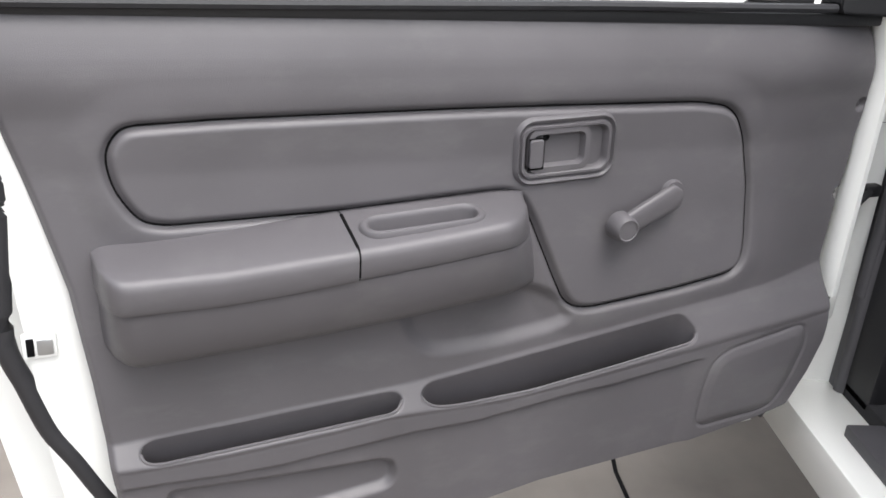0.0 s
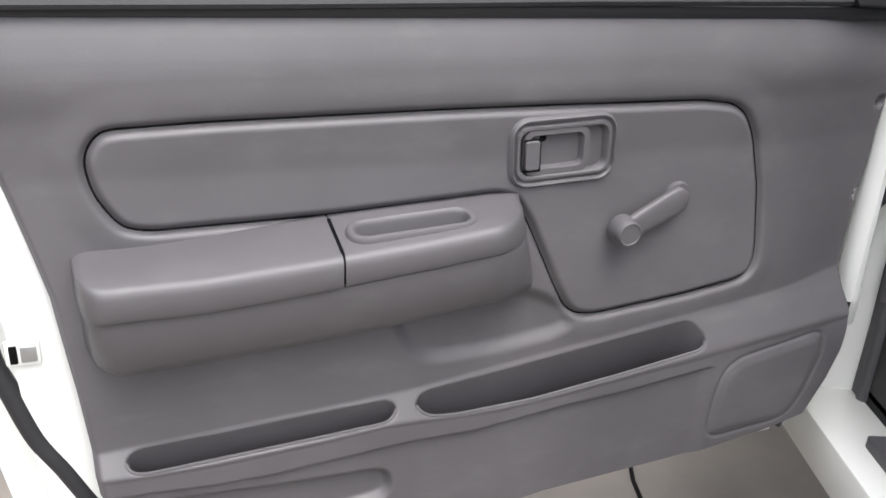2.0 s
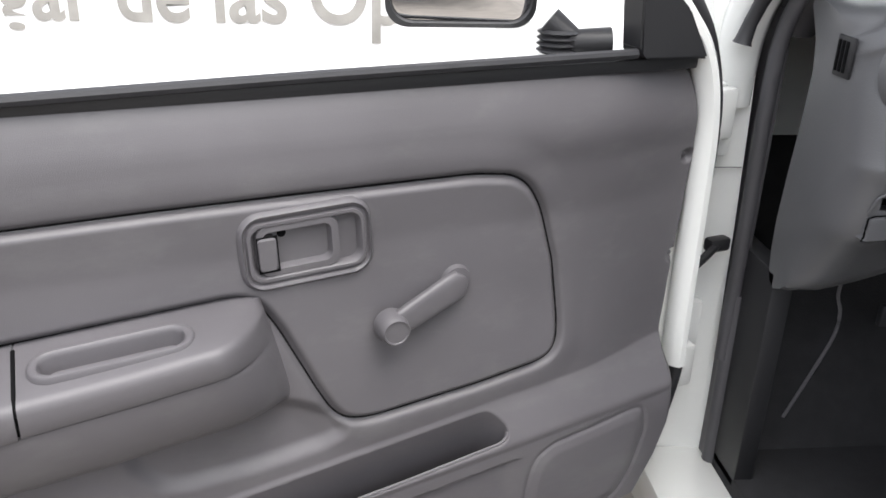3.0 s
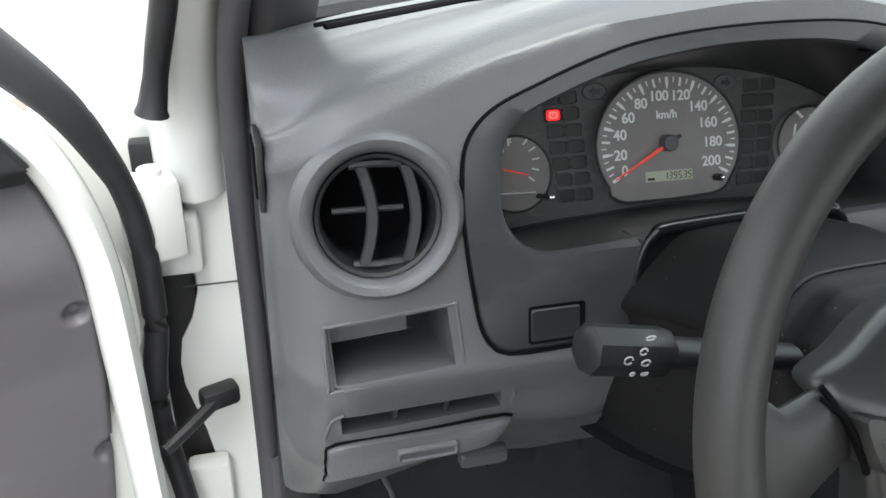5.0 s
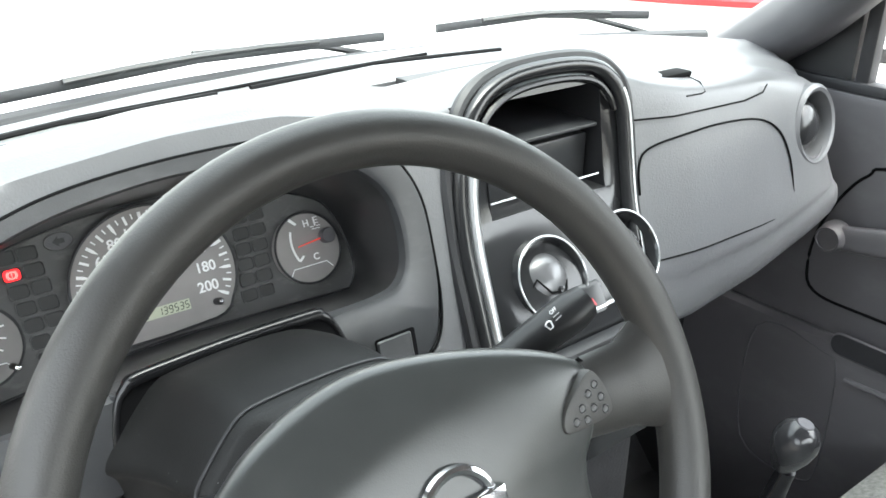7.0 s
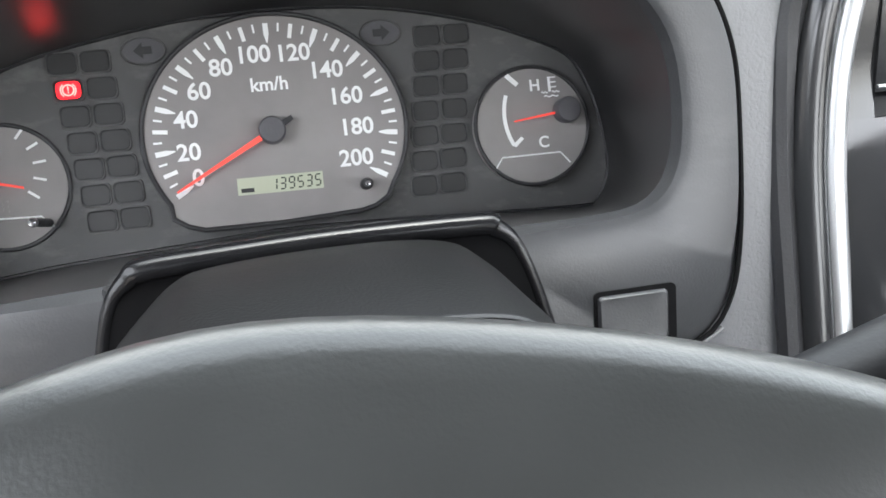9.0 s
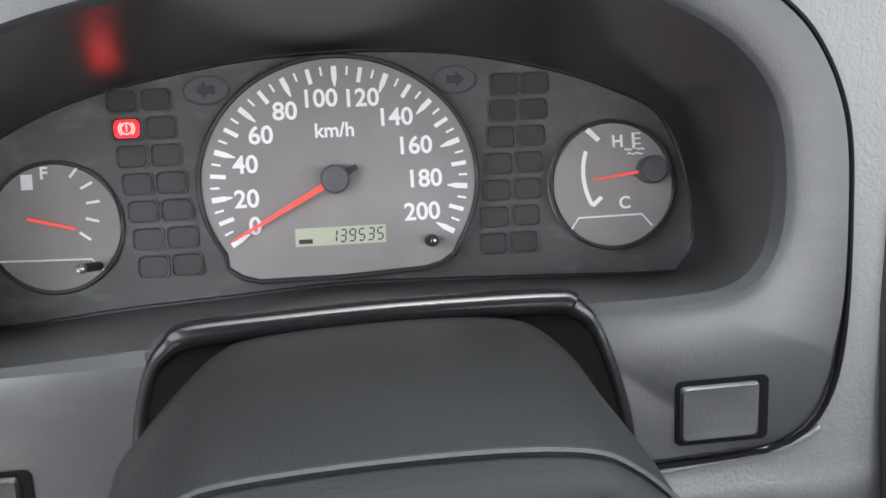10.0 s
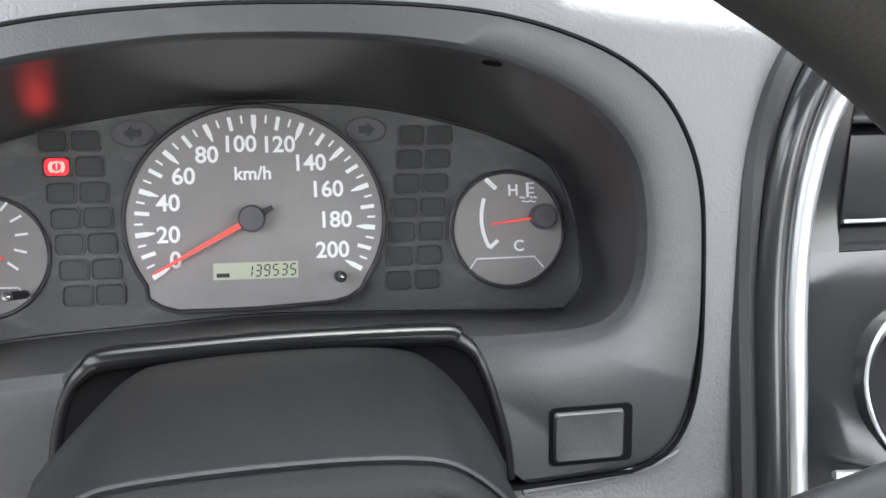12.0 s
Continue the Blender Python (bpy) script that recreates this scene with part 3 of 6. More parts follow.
# finger cup sunk into the grip
cup_m = Matrix.Translation((-0.860, -0.072, 0.9405)) @ Euler((radians(7), 0, 0)).to_matrix().to_4x4() @ pose(0, 0, 0, 0, -4, 0)
cup_cut = bmesh.new()
skin([[cup_m @ Vector((x, y, h)) for x, y in round_rect(0.150, 0.036, 0.017)] for h in (-0.024, 0.03)], True, True, False, cup_cut)
finish(cup_cut, 0)
cup_me = bpy.data.meshes.new("cutter")
cup_cut.to_mesh(cup_me)
cup_cut.free()
cup_ob = new("cutter", cup_me)
cup_ob.parent = door
cut(grip, [cup_ob])
rim_rings = [(0.172, 0.052, 0.025, -0.005), (0.170, 0.050, 0.0245, 0.0005), (0.166, 0.047, 0.023, 0.0025), (0.158, 0.041, 0.020, 0.003), (0.150, 0.036, 0.017, 0.001), (0.146, 0.033, 0.0155, -0.004), (0.140, 0.028, 0.0135, -0.020)]
part("cup_rim", skin([[cup_m @ Vector((x, y, h)) for x, y in round_rect(w, v, r)] for w, v, r, h in rim_rings], True, False), M_DOOR, grip)
part("cup_floor", skin([[cup_m @ Vector((x, y, h)) for x, y in round_rect(0.146, 0.035, 0.016)] for h in (-0.020, -0.023)], True, True), M_DOOR, grip)

# inner handle
hm = Matrix.Translation(on_panel(-0.631, 1.009, 0.020)) @ pose(0, 0, 0, 90, -3, 0)
handle = part("handle_bezel", skin([[hm @ Vector((x, y, h)) for x, y in round_rect(w, v, r)] for w, v, r, h in ((0.164, 0.102, 0.028, -0.004), (0.160, 0.098, 0.027, 0.005), (0.153, 0.091, 0.024, 0.009), (0.152, 0.084, 0.021, 0.0075), (0.149, 0.081, 0.020, 0.004), (0.145, 0.077, 0.018, 0.004), (0.141, 0.073, 0.017, 0.0085), (0.134, 0.066, 0.015, 0.0085), (0.130, 0.062, 0.014, 0.006), (0.120, 0.056, 0.013, -0.016))], True, True), M_DOOR, door, "rounded grey bezel round the inner handle")
lev = hm @ Matrix.Translation((-0.011, 0.001, 0.0))
part("lever", skin([[lev @ Vector((x + s, y, h)) for x, y in round_rect(w, v, r)] for w, v, r, h, s in ((0.094, 0.060, 0.014, -0.016, 0), (0.100, 0.066, 0.016, 0.003, 0), (0.098, 0.064, 0.0155, 0.007, 0), (0.083, 0.048, 0.010, 0.0075, -0.001), (0.080, 0.045, 0.009, 0.004, -0.001), (0.074, 0.040, 0.007, -0.012, -0.001), (0.05, 0.02, 0.005, -0.014, -0.001))], True, True), M_DOOR, handle, "grey pull lever with a dished middle")
part("thumb_plate", skin([[lev @ Vector((x - 0.0375 + s, y - 0.003, h)) for x, y in round_rect(w, v, 0.004, 3)] for w, v, h, s in ((0.022, 0.041, -0.010, 0), (0.022, 0.041, 0.009, 0), (0.019, 0.038, 0.0115, -0.001))]), M_DOOR, handle, "raised finger plate of the lever")
part("plate_gap", box((-0.0495, -0.0265, 0.0072), (-0.0245, 0.0195, 0.0078)), M_HOLE, handle).matrix_local = lev
part("lever_screw", revolve([(0.0, -0.004), (0.0035, -0.003), (0.0055, -0.004)], lev @ Matrix.Translation((-0.017, 0.0165, 0.0)), 14), M_HOLE, handle)

# window crank
def crank(piv, knob, parent, up):
    """piv and knob: places of the two ends; up: towards the hand."""
    piv, knob, up = Vector(piv), Vector(knob), Vector(up)
    arm = knob - piv
    side = up.cross(arm).normalized()
    rings = []
    for i in range(13):
        t = i / 12
        w = 0.0215 - 0.0050 * t
        end = math.sqrt(max(1 - (2 * t - 1) ** 8, 0.05))
        c = piv + arm * (-0.10 + 1.14 * t) + up * (0.013 + 0.012 * t)
        rings.append([c + side * (w * end * math.copysign(abs(math.cos(a)) ** 0.55, math.cos(a))) + up * (0.0075 * math.copysign(abs(math.sin(a)) ** 0.6, math.sin(a)) * (0.6 + 0.4 * end)) for a in [6.28318 * (k + 0.5) / 16 for k in range(16)]])
    body = part("crank_arm", skin(rings), M_DOOR, parent, "grey window crank arm")
    q = Vector((0, 0, 1)).rotation_difference(up).to_matrix().to_4x4()
    part("crank_hub", revolve([(0.0, 0.0), (0.021, 0.0), (0.019, 0.008), (0.0, 0.010)], Matrix.Translation(piv) @ q, 24), M_DOOR, body)
    part("crank_knob", revolve([(0.0, 0.012), (0.0215, 0.012), (0.0220, 0.018), (0.0200, 0.030), (0.0185, 0.0385), (0.0168, 0.041), (0.0154, 0.0408), (0.0146, 0.0394), (0.0, 0.0394)], Matrix.Translation(knob) @ q, 28), M_DOOR, body)


p0, p1 = on_panel(-0.437, 0.932), on_panel(-0.534, 0.893)
crank(p0, Vector((p1.x, p0.y - 0.003, p1.z)), door, (0, -1, 0.0))

# check strap between door and pillar, hinges
part("check_strap", tube([(-0.006, 0.016, 0.864), (0.020, 0.026, 0.870), (0.06, 0.046, 0.877)], 0.0070, 8), M_BLACK, door, "black steel check strap")
part("strap_end", box((0.045, 0.040, 0.866), (0.086, 0.062, 0.890), 0.006), M_BLACK, door, "black check strap block")
for zz in (1.10, 0.66):
    hg = part("hinge", box((0.005, 0.045, zz - 0.045), (0.055, 0.085, zz + 0.035), 0.006), M_WHITE, door, "white painted door hinge")
    part("hinge_pin", revolve([(0.0, -0.05), (0.011, -0.05), (0.011, 0.04), (0.0, 0.042)], Matrix.Translation((0.035, 0.07, zz)), 14), M_WHITE, hg)
# outside mirror
mirror = part("mirror_arm", tube([(-0.19, 0.04, 1.215), (-0.235, 0.06, 1.212), (-0.265, 0.08, 1.24)], 0.02, 10), M_BLACK, door, "black mirror arm")
for k in range(4):
    part("boot_rib", revolve([(0.024, -0.004), (0.030, 0.0), (0.024, 0.004)], Matrix.Translation((-0.252, 0.072, 1.202 + 0.008 * k)), 20, True), M_RUBBER, mirror)
mm = Matrix.Translation((-0.38, 0.11, 1.345)) @ pose(0, 0, 0, 90, 0, -18)
part("mirror_case", skin([[mm @ Vector((x, y, h)) for x, y in round_rect(w, v, 0.03)] for w, v, h in ((0.17, 0.20, -0.06), (0.195, 0.225, -0.03), (0.20, 0.23, 0.0), (0.188, 0.218, 0.004), (0.184, 0.214, -0.004))], True, True), M_BLACK, mirror, "black mirror housing")
part("mirror_glass", skin([[mm @ Vector((x, y, -0.0035)) for x, y in round_rect(0.182, 0.212, 0.028)], [mm @ Vector((x, y, -0.003)) for x, y in round_rect(0.17, 0.20, 0.026)]], True, True), M_MIRROR, mirror, "mirror glass")


# ---- truck cab shell ----
cab = thing("truck_cab", Matrix(), "white pickup cab body seen from the driver's doorway", "truck cab")


def wall(name, lo, hi, material, label="", bevel=0.004):
    return part(name, box(lo, hi, bevel), material, cab, label)


# front door jamb with its stepped edge
JAMB = [(-0.705, 0.35), (-0.708, 0.60), (-0.715, 0.90), (-0.722, 1.10), (-0.725, 1.19), (-0.715, 1.26), (-0.80, 1.26), (-0.785, 1.16), (-0.764, 1.12), (-0.763, 1.04), (-0.763, 0.985), (-0.772, 0.95), (-0.786, 0.922), (-0.791, 0.890), (-0.790, 0.860), (-0.774, 0.795), (-0.764, 0.730), (-0.762, 0.635), (-0.775, 0.55), (-0.80, 0.45), (-0.81, 0.35)]
jb = prism(JAMB, lambda u, v, d: Vector((u, 0.15 + d + 0.25 * max(0, -0.72 - u), v)), 0.0, 0.05)
part("door_jamb", jb, M_WHITE, cab, "white painted front door jamb")
part("jamb_return", box((-0.708, 0.118, 0.42), (-0.694, 0.20, 1.24), 0.003), M_SEAL, cab)
# black box behind the jamb edge, painting the shade of the hinge gap
part("hinge_gap_shade", box((-0.808, 0.168, 0.42), (-0.766, 0.186, 1.148), 0.004), M_BLACK, cab, "black box painting the shaded hinge gap between fender and jamb")
for zz, tall in ((1.052, 0.032), (0.722, 0.044)):
    part("hinge_leaf", box((-0.800, 0.132, zz - tall), (-0.752, 0.160, zz + tall), 0.008), M_WHITE, cab, "white painted hinge leaf")
part("jamb_seam", box((-0.776, 0.1465, 0.9985), (-0.722, 0.1492, 0.9991)), M_SEAL, cab)
# sill and rocker
wall("rocker_sill", (-0.83, -1.15, 0.36), (-0.70, 0.16, 0.45), M_WHITE, "white door sill")
wall("sill_plate", (-0.772, -1.1, 0.448), (-0.66, -0.038, 0.474), M_SEAL, "dark sill plate")
# fender, cowl and bonnet
fend = [(-0.92, 0.35), (-0.92, 1.13), (-0.86, 1.19), (-0.80, 1.215), (-0.72, 1.235), (-0.70, 0.35)]
part("fender", prism(fend, lambda u, v, d: Vector((u, 0.19 + d, v - 0.04 * d)), 0.0, 1.3), M_WHITE, cab, "white front fender")
rings = []
for i in range(13):
    y = 0.33 + 0.075 * i
    rings.append([Vector((x, y, 1.215 + 0.025 * math.cos(x * 1.6) - 0.035 * i / 12 - (0.02 if abs(x + 0.09) > 0.62 else 0))) for x in [-0.74 + 1.30 * k / 16 for k in range(17)]] + [Vector((0.56, y, 1.0)), Vector((-0.74, y, 1.0))])
part("bonnet", skin(rings), M_WHITE, cab, "white bonnet beyond the windscreen")
part("cowl", prism([(0.20, 1.20), (0.34, 1.20), (0.34, 1.225), (0.20, 1.24)], lambda u, v, d: Vector((d, u, v)), -0.72, 0.54), M_BLACK, cab, "black cowl panel")
# A-pillars: outer white, inner trim, rubber on the edge
PIL = [(-0.722, 0.150, 0.45), (-0.722, 0.150, 0.90), (-0.724, 0.150, 1.10), (-0.722, 0.140, 1.22), (-0.712, 0.085, 1.32), (-0.695, -0.02, 1.44), (-0.66, -0.20, 1.60), (-0.62, -0.36, 1.70)]
pil = spline(PIL, 6)
part("pillar", tube([(p[0] - 0.03, p[1] + 0.015, p[2]) for p in pil[12:]], 0.034, 10), M_WHITE, cab, "white A-pillar")
part("pillar_rubber", tube([(p[0] + 0.012, p[1] - 0.028, p[2]) for p in pil[3:]], 0.0125, 10), M_SEAL, cab, "dark rubber door surround")
part("pillar_rubber", tube([(-0.700, 0.118, 0.44), (-0.701, 0.120, 0.60), (-0.702, 0.122, 0.785)], 0.014, 10), M_SEAL, cab)
part("pillar_trim", tube([(p[0] + 0.045, p[1] + 0.02, p[2]) for p in pil[18:]], 0.040, 10), M_SEAL, cab, "dark inner pillar trim")
PILR = [(0.545, 0.12, 1.20), (0.545, 0.02, 1.28), (0.53, -0.06, 1.34), (0.50, -0.20, 1.48), (0.46, -0.36, 1.66)]
part("pillar_trim", tube(spline(PILR, 6), 0.045, 10), M_SEAL, cab, "dark inner pillar trim")
part("pillar_gasket", tube([(-0.7771, 0.1, 1.2017), (-0.7758, 0.1, 1.2077), (-0.7701, 0.098, 1.2326), (-0.7638, 0.088, 1.2617), (-0.7567, 0.07, 1.2915), (-0.7495, 0.05, 1.3245), (-0.7435, 0.02, 1.3612)], lambda t: 0.0145 - 0.004 * min(1, 3 * t), 12), M_RUBBER, cab, "black rubber gasket at the pillar foot")
# roof, back wall, floor, firewall, kick panels
wall("roof", (-0.70, -1.25, 1.72), (0.54, -0.27, 1.76), M_SEAL, "cab roof with grey lining")
wall("rear_wall", (-0.72, -1.25, 0.45), (0.56, -1.20, 1.14), M_SEAL, "cab rear wall")
wall("rear_header", (-0.72, -1.25, 1.62), (0.56, -1.20, 1.74), M_SEAL)
for px_ in (-0.74, 0.46):
    wall("rear_pillar", (px_, -1.25, 0.45), (px_ + 0.14, -1.12, 1.74), M_SEAL, "grey trimmed rear pillar")
for px_ in (-0.72, 0.49):
    wall("roof_rail", (px_, -1.2, 1.64), (px_ + 0.06, -0.30, 1.75), M_SEAL)
wall("floor_pan", (-0.70, -1.2, 0.44), (0.56, 0.40, 0.48), M_CARPET, "black carpeted floor")
wall("firewall", (-0.70, 0.36, 0.44), (0.56, 0.40, 1.22), M_CARPET, "dark footwell front wall")
wall("kick_panel", (0.525, 0.02, 0.46), (0.565, 0.40, 1.20), M_BLACK)
wall("kick_panel", (-0.70, 0.02, 0.46), (-0.665, 0.38, 0.87), M_BLACK, "black kick panel")
part("toe_board", prism([(0.10, 0.48), (0.36, 0.76), (0.36, 0.48)], lambda u, v, d: Vector((d, u, v)), -0.66, 0.54), M_CARPET, cab)
wall("tunnel", (-0.14, -0.9, 0.46), (0.18, 0.36, 0.66), M_CARPET, "carpeted transmission tunnel", 0.05)

# windscreen
ws = bmesh.new()
rows_ = []
for i in range(9):
    t = i / 8
    rows_.append([ws.verts.new((-0.09 + (x * (0.62 - 0.08 * t)), (0.285 - 0.17 * x * x) * (1 - t) + (-0.32 - 0.10 * x * x) * t, 1.265 + 0.45 * t)) for x in [-1 + k / 8 for k in range(17)]])
for a, b in zip(rows_, rows_[1:]):
    for k in range(16):
        ws.faces.new((a[k], a[k + 1], b[k + 1], b[k]))
part("windscreen", ws, M_GLASS, cab, "clear windscreen")
part("windscreen_rubber", tube([(-0.09 + 0.625 * x, 0.29 - 0.17 * x * x, 1.262) for x in [-1 + k / 12 for k in range(25)]], 0.012, 8), M_RUBBER, cab, "black windscreen rubber")


def wiper(points, blade):
    w = thing("wiper", Matrix(), "black wiper resting on the windscreen base", "wiper", "windscreen wipers")
    part("wiper_arm", tube(points, 0.0045, 6), M_BLACK, w)
    part("wiper_blade", tube(blade, 0.0038, 6, squash=1.8), M_RUBBER, w)
    part("wiper_bracket", tube([Vector(blade[0]).lerp(Vector(blade[-1]), k) + Vector((0, 0, 0.012 * math.sin(k * 3.14))) for k in (0.2, 0.35, 0.5, 0.65, 0.8)], 0.004, 6), M_BLACK, w)


wiper([(0.10, 0.30, 1.255), (-0.02, 0.315, 1.285), (-0.18, 0.30, 1.295)], [(-0.44, 0.245, 1.287), (-0.18, 0.29, 1.292), (0.08, 0.295, 1.287)])
wiper([(0.52, 0.20, 1.255), (0.42, 0.25, 1.285), (0.34, 0.27, 1.295)], [(0.16, 0.285, 1.290), (0.34, 0.265, 1.295), (0.50, 0.20, 1.287)])

# ---- dashboard ----
dash = thing("dashboard", Matrix(), "grey moulded plastic dashboard with round vents", "dashboard")


def face_y(z):
    return -0.142 + 0.27 * (z - 1.095)


def knee_y(z):
    """The driver's side turns in under a crease above the knees."""
    return face_y(z) if z > 1.082 else face_y(1.082) + 0.32 * (1.082 - z)


def F(x, z, d=0.0):
    """A place on the dash face; d: towards the driver."""
    return Vector((x, knee_y(z) - d * 0.965, z + d * 0.26))


ZT = [(-0.70, 1.225), (-0.685, 1.252), (-0.65, 1.272), (-0.60, 1.287), (-0.55, 1.303), (-0.47, 1.322), (-0.36, 1.332), (-0.27, 1.332), (-0.20, 1.318), (-0.14, 1.312), (-0.11, 1.312), (0.0, 1.318), (0.10, 1.314), (0.14, 1.300), (0.22, 1.285), (0.34, 1.280), (0.42, 1.266), (0.48, 1.248), (0.515, 1.225), (0.535, 1.198)]
BACK = [(-0.70, 0.06), (-0.60, 0.13), (-0.45, 0.20), (-0.25, 0.255), (0.0, 0.285), (0.25, 0.255), (0.42, 0.16), (0.51, 0.06), (0.535, 0.02)]
BULGE = [(-0.2, 0.0), (0.10, 0.0), (0.18, 0.016), (0.30, 0.022), (0.42, 0.016), (0.50, 0.004), (0.535, -0.015)]
END = [(-0.70, 0.058), (-0.697, 0.042), (-0.69, 0.025), (-0.68, 0.012), (-0.67, 0.005), (-0.66, 0.001), (-0.65, 0.0), (0.48, 0.0), (0.515, 0.010), (0.528, 0.022), (0.535, 0.040)]


def dash_section(x):
    place = x
    x = x if x < 0.30 else 0.30 + (x - 0.30) * 0.235 / 0.215
    zt, back, bulge, end = soft(x, ZT), soft(x, BACK), soft(x, BULGE), lerp(x, END)
    low = lerp(x, [(-0.70, -0.034), (-0.66, -0.034), (-0.60, -0.020), (-0.55, -0.004), (-0.47, -0.018), (-0.17, -0.018), (-0.10, 0.04), (0.12, 0.015), (0.18, 0.012), (0.30, 0.026), (0.42, 0.052), (0.535, 0.088)])
    flat = lerp(x, [(-0.66, 0.6), (-0.45, 1.0), (-0.2, 1.0), (-0.05, 0.6), (0.2, 0.35), (0.5, 0.5)])
    ptop = face_y(zt - 0.014) - bulge + end
    rim = ptop + 0.010
    under = end * (3.2 if x > 0 else 1.0)
    knee = lerp(x, [(-0.18, 1.0), (-0.11, 0.0)])

    def fy(z):
        return face_y(z) + (knee_y(z) - face_y(z)) * knee

    deep = back - rim
    pts = [(back, 1.262), (back - 0.09 * deep, 1.276), (back - 0.285 * deep, 1.285 - 0.03 * (1 - flat)), (back - 0.72 * deep, 0.45 * 1.292 + 0.55 * zt), (back - 0.86 * deep, zt + 0.002), (back - 0.95 * deep, zt + 0.001), (rim, zt - 0.005), (ptop, zt - 0.016), (face_y(1.235) - bulge * 1.1 + end, min(1.235, zt - 0.03)), (face_y(1.17) - bulge * 1.1 + end, 1.17),
           (fy(1.10) - bulge + under, 1.10 + low * 0.5 * (1 - knee)), (fy(1.082) - bulge * 0.8 + under, 1.082 + low * 0.68 * (1 - knee)), (fy(1.05) - bulge * 0.5 + under, 1.05 + low * (1 - knee)), (fy(1.025) + 0.004 * (1 - knee) + under, 1.025 + low), (-0.125 + 0.019 * knee + under, 1.0 + low), (-0.085 + 0.012 * knee + under, 0.955 + low), (-0.03 + 0.3 * end, 0.90 + low), (min(0.06, back - 0.03), 0.885 + low), (min(0.12, back - 0.015), 0.95), (max(back - 0.06, 0.03), 1.18)]
    return [Vector((place, y, z)) for y, z in pts]


xs = [-0.70, -0.695, -0.69, -0.68] + [-0.67 + 0.0125 * i for i in range(92)] + [0.476, 0.481, 0.486, 0.491, 0.496, 0.501, 0.506, 0.511, 0.515]
rings = []
for x in xs:
    sec = dash_section(x)
    fine = []
    for k, p in enumerate(spline(sec, 3, True)):
        fine.append(p)
    rings.append(fine)
dash_body = part("dash_body", skin(rings), M_DASH, dash, "grey grained dashboard moulding")

BEZ = [(-0.571, 1.215), (-0.567, 1.245), (-0.549, 1.265), (-0.517, 1.279), (-0.475, 1.294), (-0.433, 1.304), (-0.37, 1.310), (-0.30, 1.311), (-0.25, 1.307), (-0.21, 1.296), (-0.183, 1.281), (-0.167, 1.262), (-0.157, 1.236), (-0.154, 1.20), (-0.154, 1.155), (-0.160, 1.125), (-0.175, 1.109), (-0.205, 1.104), (-0.30, 1.101), (-0.40, 1.098), (-0.486, 1.094), (-0.537, 1.094), (-0.552, 1.102), (-0.560, 1.117), (-0.566, 1.15), (-0.570, 1.185)]
OPEN = [(-0.541, 1.205), (-0.540, 1.236), (-0.527, 1.257), (-0.495, 1.272), (-0.45, 1.286), (-0.40, 1.294), (-0.36, 1.297), (-0.30, 1.296), (-0.25, 1.288), (-0.213, 1.272), (-0.191, 1.249), (-0.184, 1.22), (-0.186, 1.192), (-0.198, 1.176), (-0.222, 1.1715), (-0.27, 1.171), (-0.35, 1.169), (-0.43, 1.167), (-0.50, 1.164), (-0.521, 1.169), (-0.536, 1.185)]


def cutter(bm):
    finish(bm, 0)
    me = bpy.data.meshes.new("cutter")
    bm.to_mesh(me)
    bm.free()
    return new("cutter", me)


def ring_at(poly, n=64):
    """n points of a closed outline at even angles round the opening's middle."""
    cx, cz = -0.362, 1.215
    pts = [(p[0], p[1]) for p in spline([(a, b, 0) for a, b in poly], 8, True)]
    ang = np.array([math.atan2((z - cz) * 2.2, x - cx) for x, z in pts])
    order = np.argsort(ang)
    ang, arr = ang[order], np.array(pts)[order]
    want = np.linspace(-math.pi, math.pi, n, endpoint=False)
    gx = np.interp(want, ang, arr[:, 0], period=2 * math.pi)
    gz = np.interp(want, ang, arr[:, 1], period=2 * math.pi)
    return list(zip(gx.tolist(), gz.tolist()))


bez_out, bez_in = ring_at(BEZ, 160), ring_at(OPEN, 160)
VENT = Vector((-0.6285, face_y(1.2) + 0.002, 1.2015))
VENT_M = Matrix.Translation(VENT) @ pose(0, 0, 0, 75, 0, -3)
RV_M = Matrix.Translation((0.430, face_y(1.2) - 0.010, 1.2040)) @ pose(0, 0, 0, 78, 0, 4)
cuts = [cutter(prism(bez_out, F, 0.06, -0.14)),
        cutter(prism([(-0.362 + (x + 0.362) * 0.985, 1.205 + (z - 1.205) * 0.97) for x, z in bez_out], lambda u, v, d: Vector((u, face_y(v) - d, v)), 0.055, -0.152)),
        cutter(revolve([(0.046, -0.07), (0.046, 0.05)], VENT_M, 48)),
        cutter(box((-0.112, -0.30, 1.00), (0.110, 0.045, 1.305))),
        cutter(revolve([(0.040, -0.05), (0.040, 0.05)], RV_M, 48)),
        cutter(skin([[F(x, z, d) for x, z in ((-0.667, 1.129), (-0.584, 1.1345), (-0.579, 1.092), (-0.665, 1.088))] for d in (0.03, -0.085)])),
        cutter(skin([[F(x, z, d) for x, z in ((-0.662, 1.050), (-0.540, 1.054), (-0.537, 1.036), (-0.661, 1.031))] for d in (0.05, -0.05)]))]
cut(dash_body, cuts)

